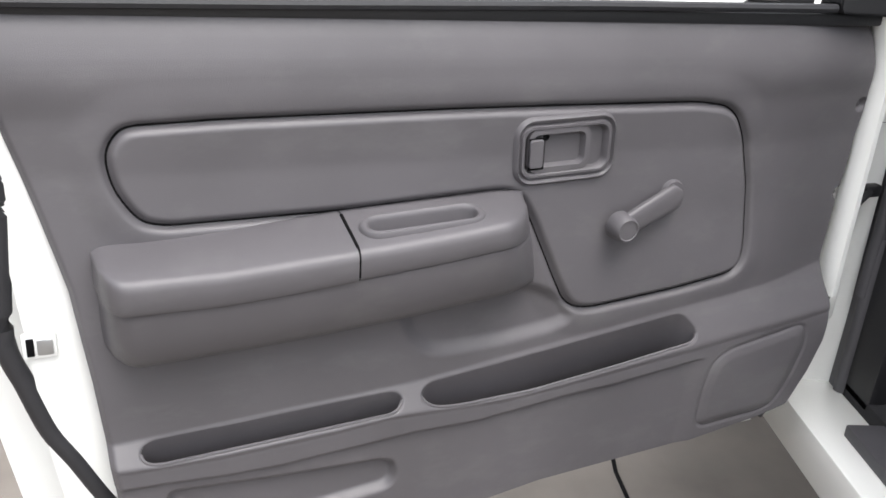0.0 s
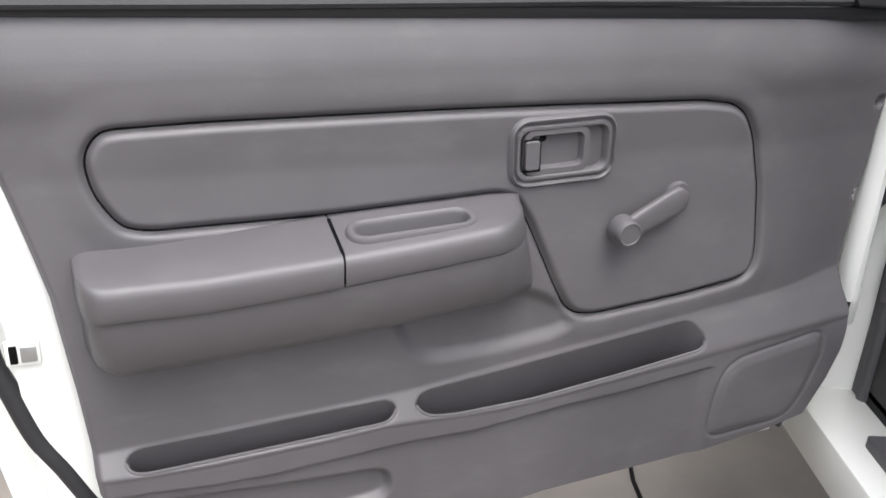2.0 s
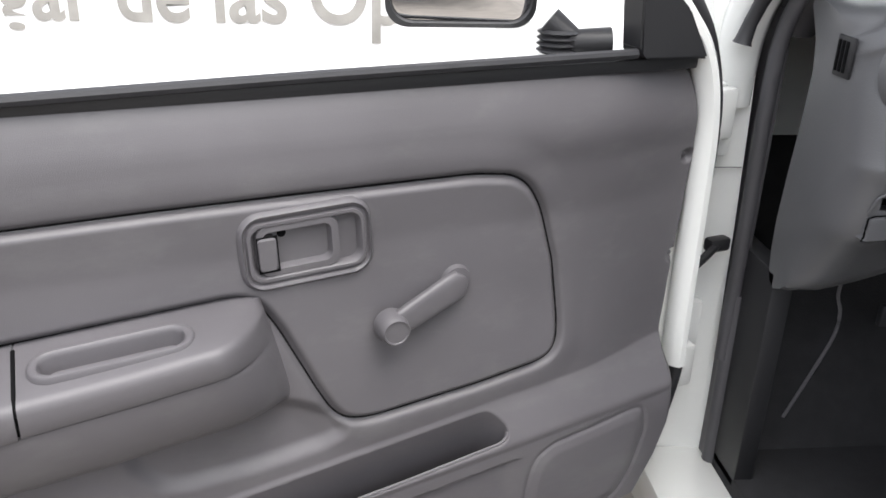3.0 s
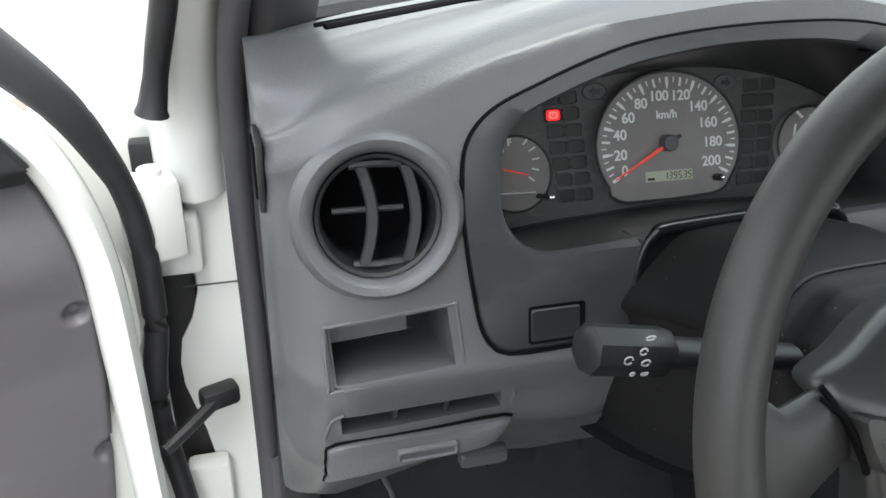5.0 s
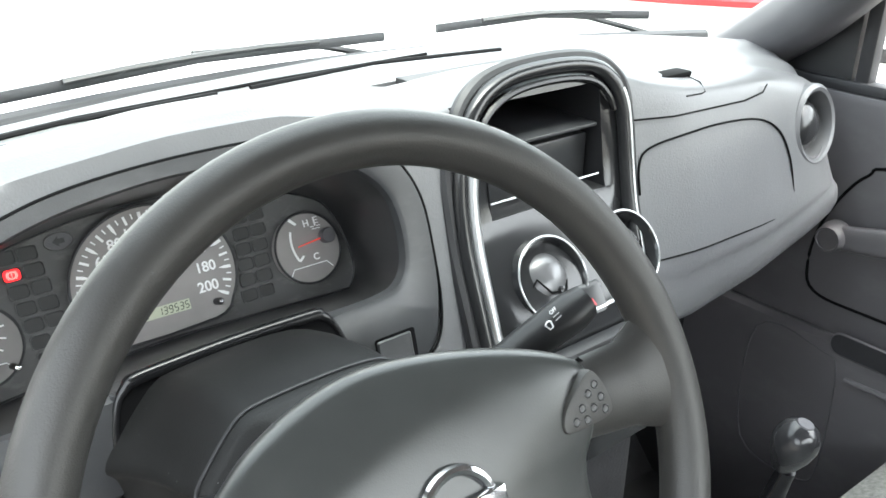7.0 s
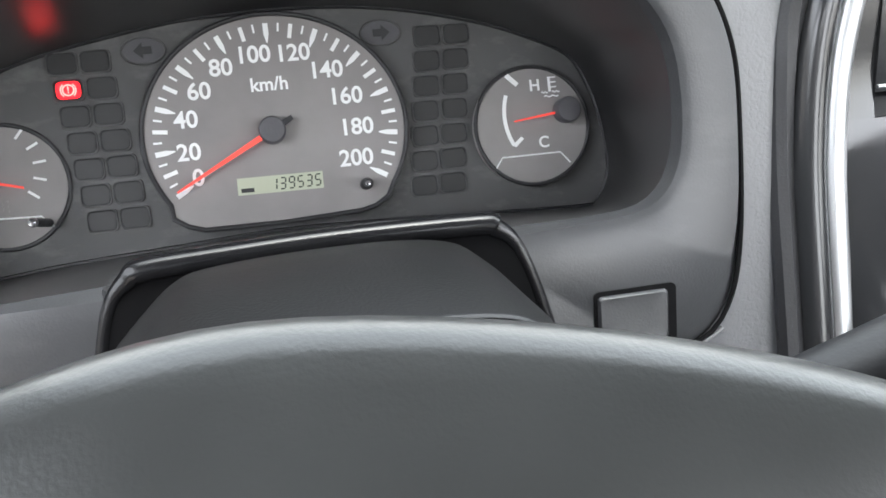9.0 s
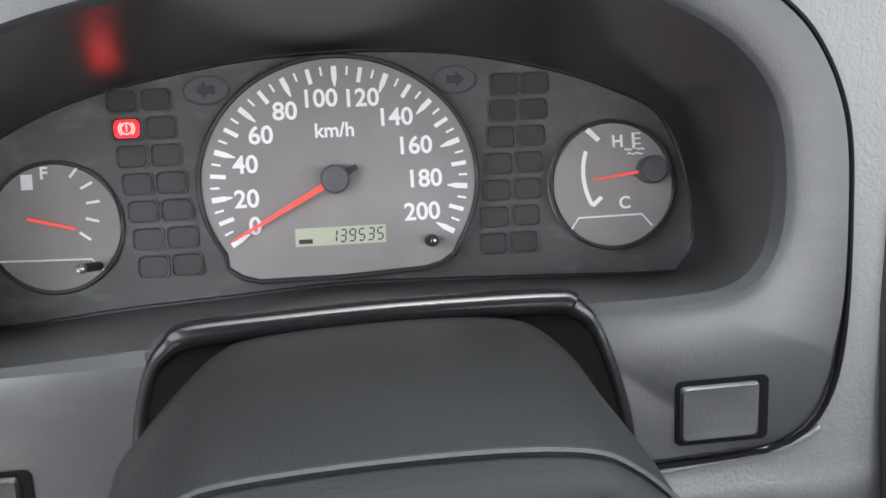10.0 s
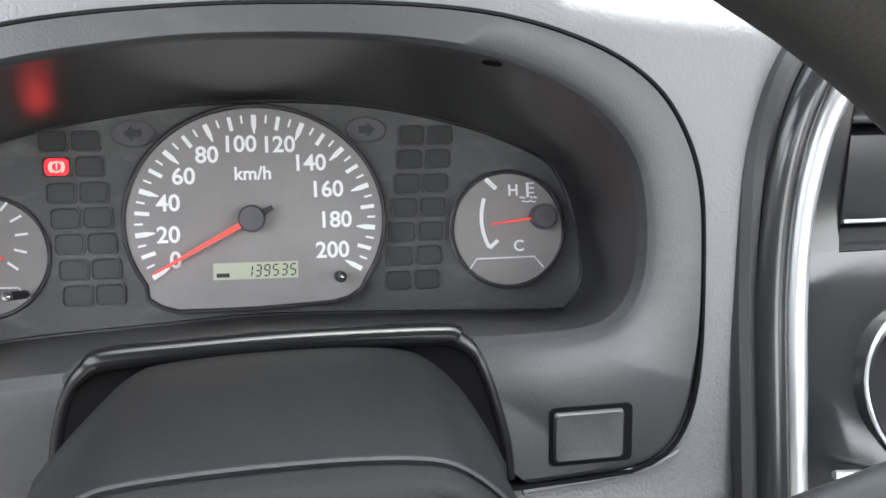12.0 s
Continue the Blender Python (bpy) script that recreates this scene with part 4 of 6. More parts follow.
# cubby and coin slot liners, coloured dark to paint their inner shade
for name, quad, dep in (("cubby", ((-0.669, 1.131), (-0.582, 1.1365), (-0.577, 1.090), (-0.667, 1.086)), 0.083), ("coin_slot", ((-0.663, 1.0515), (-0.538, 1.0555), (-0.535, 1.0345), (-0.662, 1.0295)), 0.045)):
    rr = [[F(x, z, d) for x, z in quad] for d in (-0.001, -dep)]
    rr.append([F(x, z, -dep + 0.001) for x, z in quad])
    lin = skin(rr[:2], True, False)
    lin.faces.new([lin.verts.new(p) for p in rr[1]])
    part(name, lin, M_BLACK if name == "cubby" else M_HOLE, dash, "open cubby hole with its inner shade painted black" if name == "cubby" else "slotted coin tray with its inner shade painted near-black")
for xx in (-0.622, -0.582):
    part("slot_web", skin([[F(x, z, d) for x, z in ((xx, 1.0540), (xx + 0.004, 1.0545), (xx + 0.004, 1.030), (xx, 1.030))] for d in (-0.006, -0.03)]), M_BEZEL, dash)
part("cubby_block", skin([[F(x, z, d) for x, z in ((-0.666, 1.130), (-0.608, 1.1335), (-0.608, 1.112), (-0.666, 1.109))] for d in (-0.028, -0.08)]), M_DASH, dash)
for quad in (((-0.668, 1.131), (-0.626, 1.1335), (-0.582, 1.136), (-0.577, 1.132), (-0.573, 1.092), (-0.577, 1.0875), (-0.625, 1.0855), (-0.667, 1.084), (-0.671, 1.088), (-0.671, 1.127)),):
    part("cubby_lip", tube([F(x, z, -0.0006) for x, z, _ in spline([(a, b, 0) for a, b in quad], 3, True)], 0.0015, 8, True), M_DASH, dash)
# drawer front below the slot
DRAWER = [(-0.6655, 1.0225), (-0.600, 1.0235), (-0.5345, 1.0250), (-0.5315, 1.0180), (-0.5370, 1.0080), (-0.5490, 0.9995), (-0.600, 0.9955), (-0.6700, 0.9895), (-0.6735, 0.9950), (-0.6730, 1.0120)]
dr = [(x, z) for x, z, _ in spline([(a, b, 0) for a, b in DRAWER], 3, True)]
rings = [[Vector((-0.602 + (x + 0.602) * k, y, 1.009 + (z - 1.009) * k)) for x, z in dr] for k, y in ((1.0, -0.095), (1.0, -0.1335), (0.985, -0.1362), (0.95, -0.1370))]
drawer = part("drawer_front", skin(rings, True, True), M_DASH, dash, "grey drawer front under the coin slots")
part("drawer_pull", skin([[Vector((-0.5965 + x, -0.1365 - d, 1.0068 + y)) for x, y in round_rect(w, h, 0.003)] for w, h, d in ((0.050, 0.0125, -0.002), (0.049, 0.0115, 0.003), (0.046, 0.0085, 0.0045), (0.042, 0.0055, 0.0035), (0.040, 0.004, 0.0))], True, True), M_DASH, drawer, "small raised drawer pull")
part("drawer_seam", tube([Vector((-0.602 + (x + 0.602) * 1.012, -0.1318, 1.009 + (z - 1.009) * 1.03)) for x, z in dr], 0.0014, 6, True), M_HOLE, drawer)
for pts in (((-0.660, 1.0555), (-0.668, 1.0500), (-0.6715, 1.0400), (-0.674, 1.0270)), ((-0.5305, 1.0560), (-0.5285, 1.0480), (-0.5300, 1.0330))):
    part("tray_edge", tube([F(x, z, 0.0004) for x, z, _ in spline([(a, b, 0) for a, b in pts], 4)], 0.0016, 6), M_DASH, dash)

# bonnet release handle and a loose cable under the dashboard
release = thing("release_handle", Matrix(), "small grey bonnet release handle under the dashboard", "release handle")
part("grip", skin([[Vector((-0.531 + x, -0.090 + d, 0.936 + y)) for x, y in round_rect(w, h, 0.004)] for w, h, d in ((0.040, 0.012, 0.0), (0.044, 0.016, 0.003), (0.044, 0.016, 0.010), (0.040, 0.012, 0.013))]), M_SEAL, release)
part("bracket", box((-0.540, -0.080, 0.938), (-0.522, 0.02, 0.962), 0.003), M_BLACK, release)
tagged(part("cable", tube(spline([(-0.612, -0.02, 0.905), (-0.604, 0.0, 0.845), (-0.594, 0.0, 0.812), (-0.595, 0.0, 0.770), (-0.610, 0.01, 0.700), (-0.63, 0.03, 0.60)], 6), 0.0028, 8), M_SEAL), "thin grey cable hanging below the dashboard", "cable")


# round vents
def vent(m, r, name="air_vent", label="round black air vent with angled vanes"):
    v = part(name, revolve([(r * 1.44, -0.006), (r * 1.41, 0.001), (r * 1.34, 0.0065), (r * 1.28, 0.0095), (r * 1.18, 0.0085), (r * 1.09, 0.004), (r * 1.04, -0.002), (r * 1.02, -0.03)], m, 56, False), M_DASH, dash, label)
    bmesh_fix(v)
    part("vent_ring", revolve([(r * 1.05, -0.004), (r * 1.02, 0.0005), (r * 0.96, -0.001), (r * 0.92, -0.008), (r * 0.90, -0.02), (r * 0.90, -0.06)], m, 48, False), M_BLACK, v)
    # near-black disc: the shade deep in the vent, put into colour
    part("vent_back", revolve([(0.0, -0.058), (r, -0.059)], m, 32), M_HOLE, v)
    for k in (0, 1):
        ring = []
        for i in range(13):
            yy = -0.80 * r + 1.6 * r * i / 12
            half = math.sqrt(max((0.93 * r) ** 2 - yy * yy, 1e-6))
            xc = -0.28 * r + 0.72 * r * k + 0.20 * r * math.cos(yy / r * 1.7)
            xc = max(min(xc, half), -half)
            ring.append([m @ Vector((xc + dx, yy, dz)) for dx, dz in ((-0.0042, -0.006), (-0.003, -0.0035), (0.003, -0.003), (0.0042, -0.005), (0.0065, -0.024), (0.0015, -0.025))])
        part("vane", skin(ring), M_VANE, v)
    for yy in (-0.82, 0.82):
        part("vane_frame", tube([m @ Vector((-0.42 * r, yy * r, -0.008)), m @ Vector((0.0, yy * r * 1.03, -0.007)), m @ Vector((0.42 * r, yy * r, -0.008))], 0.0028, 6), M_VANE, v)
    part("cross_bar", tube([m @ Vector((-0.72 * r, 0.003, -0.012)), m @ Vector((0.45 * r, 0.003, -0.012))], 0.0022, 6), M_VANE, v)
    return v


def bmesh_fix(ob):
    """Drops the lid that closes a turned ring."""
    bm = bmesh.new()
    bm.from_mesh(ob.data)
    bmesh.ops.delete(bm, geom=[f for f in bm.faces if len(f.verts) > 8], context="FACES")
    bm.to_mesh(ob.data)
    bm.free()


vent(VENT_M, 0.0415)
for o in [o for o in bpy.data.objects if o.name.startswith("vent_ring")]:
    bmesh_fix(o)
rv = part("air_vent", revolve([(0.052, -0.006), (0.051, 0.004), (0.046, 0.008), (0.042, 0.006), (0.040, 0.0), (0.039, -0.03)], RV_M, 48), M_DASH, dash, "round grey air vent at the dash end")
bmesh_fix(rv)
part("vent_ball", revolve([(0.0, 0.004), (0.012, 0.003), (0.024, -0.002), (0.034, -0.012), (0.038, -0.028)], RV_M, 40), M_STACK, rv)
# side demister grille
sg = part("side_grille", box((-0.703, -0.062, 1.185), (-0.698, -0.022, 1.238), 0.002), M_BLACK, dash, "small side demister grille")
for k in range(3):
    part("grille_slot", box((-0.7045, -0.052 + 0.010 * k, 1.192), (-0.7025, -0.047 + 0.010 * k, 1.232)), M_HOLE, sg)
# demister slot lines on the top: black tubes painting the slots' shade
part("demister_slot", tube([(-0.64, 0.030, 1.289), (-0.52, 0.075, 1.293), (-0.38, 0.108, 1.2945), (-0.235, 0.116, 1.2955)], 0.004, 6, squash=0.6), M_HOLE, dash, "narrow demister slot")
part("demister_slot", tube([(-0.20, 0.115, 1.2965), (-0.05, 0.125, 1.299), (0.12, 0.11, 1.296)], 0.0035, 6, squash=0.6), M_HOLE, dash)
part("top_seam", tube([(-0.645, 0.052, 1.284), (-0.52, 0.10, 1.287), (-0.36, 0.142, 1.287), (-0.16, 0.165, 1.287), (0.06, 0.175, 1.287)], 0.002, 6), M_HOLE, dash)

# ---- cluster bezel and instruments ----
bezel = thing("instrument_cluster", Matrix(), "charcoal instrument cluster with white speedometer print", "instrument cluster")
bo = []
for x, z in bez_out:
    lift = lerp(x, [(-0.447, 0.0), (-0.438, 1.0), (-0.256, 1.0), (-0.244, 0.0)]) if z < 1.16 else 0
    bo.append((x, z + lift * (1.1665 - z)))
rings = [[F(x, z, -0.03) for x, z in bo], [F(x, z, -0.002) for x, z in bo], [F(x, z, 0.0025) for x, z in [(a + (c - a) * 0.06, b + (d - b) * 0.06) for (a, b), (c, d) in zip(bo, bez_in)]],
         [F(x, z, 0.003) for x, z in [(a + (c - a) * 0.80, b + (d - b) * 0.80) for (a, b), (c, d) in zip(bo, bez_in)]], [F(x, z, 0.001) for x, z in [(a + (c - a) * 0.94, b + (d - b) * 0.94) for (a, b), (c, d) in zip(bo, bez_in)]], [F(x, z, -0.006) for x, z in bez_in]]
part("bezel", skin(rings, True, False), M_BEZEL, bezel, "charcoal moulded cluster surround")
part("bezel_seam", tube([F(x, z, 0.0012) for x, z in bez_out], 0.0013, 6, True), M_HOLE, bezel)

LIP = [(-0.4420, 1.116), (-0.4385, 1.1430), (-0.4325, 1.1612), (-0.4250, 1.1695), (-0.4180, 1.1730), (-0.3919, 1.1745), (-0.3399, 1.1760), (-0.2794, 1.1752), (-0.2718, 1.1730), (-0.2636, 1.1665), (-0.2570, 1.1530), (-0.2493, 1.1270), (-0.2470, 1.108)]
part("notch_lip", tube([F(x, z, 0.0015) for x, z, _ in spline([(a, b, 0) for a, b in LIP], 6)], lambda t: 0.0032 + 0.0022 * max(0, min(1, 7 * t - 1.2, 5.4 - 7 * t)), 12), M_GLOSS, bezel, "glossy black lip over the steering column")
# flat black sheet paints the shade of the open gap round the column
part("column_gap_shade", prism(LIP, F, -0.004, 0.0034), M_HOLE, bezel, "black sheet painting the shade in the gap round the column")
DIAL_M = Matrix.Translation((-0.360, -0.0114, 1.1885)) @ pose(0, 0, 0, 90 - 25, 0, 0) @ Matrix.Diagonal((1.023, 1.023, 1.023, 1))
PLATE = [(-0.110, 0.049), (-0.0497, 0.0606), (-0.0067, 0.0638), (0.0317, 0.0639), (0.0708, 0.0603), (0.1162, 0.0501), (0.1451, 0.0395), (0.1675, 0.0274), (0.1783, 0.0075), (0.1835, -0.0159), (0.1842, -0.0391), (0.176, -0.0555), (0.1653, -0.0580), (0.112, -0.0558), (0.0545, -0.0533), (-0.0013, -0.0518), (-0.0556, -0.0544), (-0.1083, -0.0570), (-0.1597, -0.0612), (-0.178, -0.055), (-0.186, -0.035), (-0.184, -0.010), (-0.172, 0.018), (-0.145, 0.036)]
plate_ring = [((x + 0.36) / 1.023, (z - 1.215) / 1.023) for x, z in ring_at([(u - 0.36, v + 1.215) for u, v in PLATE], 160)]


def dial(u, v, h=0.0):
    return DIAL_M @ Vector((u, v, h))


# tunnel of the hood, widening inwards to the dial plate
tun = []
for (x, z), (u, v) in zip(bez_in, plate_ring):
    a = F(x, z, -0.006)
    b = dial(u, v, -0.0070)
    tun.append((a, a.lerp(b, 0.35), a.lerp(b, 0.7), a.lerp(b, 0.94), b))
part("hood", skin([[t[k] for t in tun] for k in range(5)], True, False), M_HOOD, bezel, "dark cluster hood")
clip_m = Matrix.Translation((-0.2525, -0.0838, 1.2872)) @ Vector((-0.27, -0.41, -0.87)).to_track_quat("Z", "Y").to_matrix().to_4x4()
part("clip_hole", revolve([(0.0, 0.0012), (0.0030, 0.0011), (0.0036, -0.002)], clip_m @ Matrix.Diagonal((1.5, 0.8, 1.0, 1.0)), 16), M_HOLE, bezel)
def sunk(u, v, h=0.0):
    """On the plate behind the raised faces."""
    return dial(0.002 + (u - 0.002) * 1.0166, -0.022 + (v + 0.022) * 1.0166, h - 0.0066)


part("dial_plate", prism(plate_ring, dial, -0.0069, -0.010), M_PLATE, bezel, "dark instrument plate")
part("plate_edge", tube([dial(u, v, -0.0062) for u, v in plate_ring], 0.0014, 6, True), M_BLACK, bezel)


def ellipse(cu, cv, ru, rv, n=64, a0=0, a1=360):
    return [(cu + ru * math.sin(radians(a0 + (a1 - a0) * k / n)), cv + rv * math.cos(radians(a0 + (a1 - a0) * k / n))) for k in range(n + (0 if a1 - a0 == 360 else 1))]


# speedometer: round top, flattened foot
face = ellipse(0.0026, -0.0006, 0.0655, 0.0588, 60, -122, 122)
face += [(0.0545, -0.0385), (0.0480, -0.0426), (0.0400, -0.0445), (0.0, -0.0460), (-0.0380, -0.0455), (-0.0460, -0.0430), (-0.0525, -0.0385)]
speedo = part("speedometer", prism(face, dial, 0.0006, -0.008), M_DIAL, bezel, "grey speedometer face")
part("dial_rim", tube([dial(u * 1.012, v * 1.012, 0.001) for u, v in face], 0.0013, 8, True), M_BLACK, speedo)
for k in range(41):
    a = radians(-120 + 6 * k)
    major, mid = k % 4 == 0, k % 2 == 0
    l, w = (0.0098, 0.0013) if major else ((0.0072, 0.0010) if mid else (0.0042, 0.0005))
    ro_u, ro_v = 0.0612, 0.0550
    su, sv = math.sin(a), math.cos(a)
    tip = 0.22 if major else 1.0
    o, i = Vector((ro_u * su, ro_v * sv)), Vector(((ro_u - l) * su, (ro_v - l) * sv))
    n = Vector((sv, -su))
    mid_ = o.lerp(i, 0.55) if major else o.lerp(i, 0.9)
    ring = [o + n * w, o - n * w, mid_ - n * w, i - n * w * tip, i + n * w * tip, mid_ + n * w]
    tick = prism([(p.x + 0.0028, p.y - 0.0008) for p in ring], dial, 0.0007, 0.0011)
    part("tick_mark", tick, M_PRINT, speedo, "", 0)
NUM = [(-0.0389, -0.0200), (-0.0420, -0.0070), (-0.0415, 0.0092), (-0.0335, 0.0227), (-0.0215, 0.0335), (-0.0050, 0.0388), (0.0148, 0.0382), (0.0305, 0.0283), (0.0390, 0.0142), (0.0428, -0.0020), (0.0408, -0.0179)]
for k, (u, v) in enumerate(NUM):
    words("speed_number", str(20 * k), 0.0118, DIAL_M @ Matrix.Translation((u, v, 0.0008)), M_PRINT, speedo)
words("unit_print", "km/h", 0.0095, DIAL_M @ Matrix.Translation((0.0013, 0.0235, 0.0008)), M_PRINT, speedo)
part("needle", prism([(-0.0015, 0.0), (0.0015, 0.0), (0.0005, 0.056), (-0.0005, 0.056)], lambda u, v, h: DIAL_M @ pose(0, 0, 0, 0, 0, 118) @ Vector((u, v, h)), 0.0045, 0.0055), M_RED, speedo, "red speed needle")
part("needle_cap", revolve([(0.0068, 0.0005), (0.0068, 0.008), (0.0060, 0.009), (0.0, 0.009)], DIAL_M, 28), M_SEAL, speedo)
part("needle_tail", prism([(-0.0022, 0.0), (0.0022, 0.0), (0.0012, 0.012), (-0.0012, 0.012)], lambda u, v, h: DIAL_M @ pose(0, 0, 0, 0, 0, -62) @ Vector((u, v, h)), 0.004, 0.006), M_BLACK, speedo)
lcd = part("odometer", prism([(-0.0205, -0.0222), (0.0226, -0.0226), (0.0224, -0.0313), (-0.0207, -0.0308)], dial, 0.0008, 0.0004), M_LCD, speedo, "pale green odometer display")
SEGMENTS = {"1": "bc", "3": "abcdg", "5": "acdfg", "9": "abcdfg"}
SEG_LINES = {"a": ((0, 1), (1, 1)), "b": ((1, 1), (1, 0.5)), "c": ((1, 0.5), (1, 0)), "d": ((0, 0), (1, 0)), "e": ((0, 0), (0, 0.5)), "f": ((0, 0.5), (0, 1)), "g": ((0, 0.5), (1, 0.5))}
for k, ch in enumerate("139535"):
    digit = None
    for sg_ in SEGMENTS[ch]:
        (xa, ya), (xb, yb) = SEG_LINES[sg_]
        pa, pb = Vector((-0.0040 + 0.00445 * k + 0.0026 * xa + 0.0007 * ya, -0.0296 + 0.0056 * ya)), Vector((-0.0040 + 0.00445 * k + 0.0026 * xb + 0.0007 * yb, -0.0296 + 0.0056 * yb))
        dd = (pb - pa).normalized()
        nn = Vector((-dd.y, dd.x)) * 0.00036
        pa, pb = pa + dd * 0.0003, pb - dd * 0.0003
        digit = prism([(p.x, p.y) for p in (pa + nn, pb + nn, pb - nn, pa - nn)], dial, 0.0009, 0.0011, digit)
    part("digit", digit, M_INK, lcd, "", 0)
part("trip_mark", prism([(-0.0190, -0.0296), (-0.0125, -0.0297), (-0.0125, -0.0276), (-0.0190, -0.0275)], dial, 0.0009, 0.0010), M_LENS, lcd, "", 0)
trip = part("trip_button", revolve([(0.0030, 0.0), (0.0030, 0.010), (0.0022, 0.0115), (0.0, 0.0117)], DIAL_M @ Matrix.Translation((0.0440, -0.0318, 0)), 16), M_BLACK, bezel, "small black trip button")
part("button_tip", revolve([(0.0016, 0.0114), (0.0012, 0.0122), (0.0, 0.0124)], DIAL_M @ Matrix.Translation((0.0440, -0.0318, 0)), 12), M_CHROME, trip)
pin = part("reset_pin", revolve([(0.0022, 0.0), (0.0022, 0.028), (0.0, 0.0282)], DIAL_M @ Matrix.Translation((-0.1130, -0.0336, -0.0066)), 16), M_BLACK, bezel, "black reset pin with a bright tip")
part("pin_tip", revolve([(0.0, 0.0272), (0.0020, 0.0274), (0.0024, 0.0285), (0.0018, 0.0305), (0.0, 0.0312)], DIAL_M @ Matrix.Translation((-0.1130, -0.0336, -0.0066)), 16), M_CHROME, pin)


def gauge(cu, cv, r, name, label, on, foot):
    g = part(name, prism(ellipse(cu, cv, r, r, 48), on, 0.0006, foot if foot else -0.0002), M_DIAL, bezel, label)
    part("gauge_rim", tube([on(u, v, 0.0008) for u, v in ellipse(cu, cv, r, r, 48)], 0.0011, 6, True), M_BLACK, g)
    return g


temp = gauge(0.1370, -0.0103, 0.0315, "temperature_gauge", "grey temperature gauge with red needle", dial, -0.008)
part("gauge_arc", prism(ellipse(0.1555, -0.0045, 0.0345, 0.0345, 14, -116, -70) + ellipse(0.1555, -0.0045, 0.0325, 0.0325, 14, -116, -70)[::-1], dial, 0.0007, 0.0011), M_PRINT, temp)
part("gauge_tick", prism([(0.1242, 0.0168), (0.1262, 0.0185), (0.1318, 0.0128), (0.1300, 0.0112)], dial, 0.0007, 0.0011), M_PRINT, temp)
part("gauge_tick", prism([(0.1245, -0.0198), (0.1268, -0.0208), (0.1315, -0.0168), (0.1300, -0.0155)], dial, 0.0007, 0.0011), M_PRINT, temp)
words("gauge_letter", "H", 0.0085, DIAL_M @ Matrix.Translation((0.1405, 0.0108, 0.0008)), M_PRINT, temp)
words("gauge_letter", "C", 0.0085, DIAL_M @ Matrix.Translation((0.1425, -0.0198, 0.0008)), M_PRINT, temp)
part("thermometer_icon", prism([(0.1480, 0.0070), (0.1494, 0.0070), (0.1494, 0.0150), (0.1480, 0.0150)], dial, 0.0007, 0.0011), M_PRINT, temp)
for v in (0.0146, 0.0120, 0.0094):
    part("thermometer_icon", tube([dial(0.1494, v, 0.001), dial(0.1524, v, 0.001)], 0.0004, 5), M_PRINT, temp)
for v, u0, u1 in ((0.0068, 0.1440, 0.1474), (0.0068, 0.1500, 0.1540), (0.0046, 0.1452, 0.1532)):
    part("thermometer_icon", tube([dial(u0 + (u1 - u0) * k / 8, v + 0.0004 * math.sin(1.57 * k), 0.001) for k in range(9)], 0.0004, 5), M_PRINT, temp)
part("gauge_line", tube([dial(u, v, 0.0009) for u, v in ((0.1135, -0.0325), (0.1185, -0.0258), (0.1510, -0.0258), (0.1560, -0.0318))], 0.0005, 5), M_PRINT, temp)
part("gauge_needle", prism([(0.1265, -0.0078), (0.1560, -0.0048), (0.1560, -0.0034), (0.1265, -0.0070)], dial, 0.003, 0.004), M_RED, temp)
part("gauge_cap", revolve([(0.0068, 0.0), (0.0068, 0.008), (0.0060, 0.009), (0.0, 0.009)], DIAL_M @ Matrix.Translation((0.1560, -0.0040, 0)), 24), M_SEAL, temp)
SUNK_M = DIAL_M @ Matrix.Translation((-0.000033, 0.000365, -0.0066)) @ Matrix.Diagonal((1.0166, 1.0166, 1, 1))
fuel = gauge(-0.1290, -0.0145, 0.0300, "fuel_gauge", "grey fuel gauge with red needle", sunk, 0.0)
words("gauge_letter", "F", 0.0080, SUNK_M @ Matrix.Translation((-0.1325, 0.0105, 0.0008)), M_PRINT, fuel)
part("pump_icon", prism([(-0.1425, 0.0035), (-0.1375, 0.0035), (-0.1375, 0.0105), (-0.1425, 0.0105)], sunk, 0.0007, 0.0011), M_PRINT, fuel)
# E takes the dial grey: its dimming by shade is in the colour
words("gauge_letter", "E", 0.0080, SUNK_M @ Matrix.Translation((-0.1300, -0.0240, 0.0008)), M_DIAL, fuel)
for k in range(5):
    a = radians(40 + 22 * k)
    o, i = 0.0245, 0.0185
    cu, cv = -0.1330, -0.0060
    n = Vector((math.cos(a), -math.sin(a))) * 0.0006
    so, si = Vector((cu + o * math.sin(a), cv + o * math.cos(a))), Vector((cu + i * math.sin(a), cv + i * math.cos(a)))
    part("gauge_tick", prism([(p.x, p.y) for p in (so + n, so - n, si - n, si + n)], sunk, 0.0007, 0.0011), M_PRINT, fuel)
part("gauge_needle", prism([(-0.1400, -0.0092), (-0.1195, -0.0150), (-0.1195, -0.0162), (-0.1400, -0.0107)], sunk, 0.003, 0.004), M_RED, fuel)
part("gauge_line", tube([sunk(u, v, 0.0009) for u, v in ((-0.155, -0.0285), (-0.114, -0.0300), (-0.109, -0.0355))], 0.0005, 5), M_PRINT, fuel)


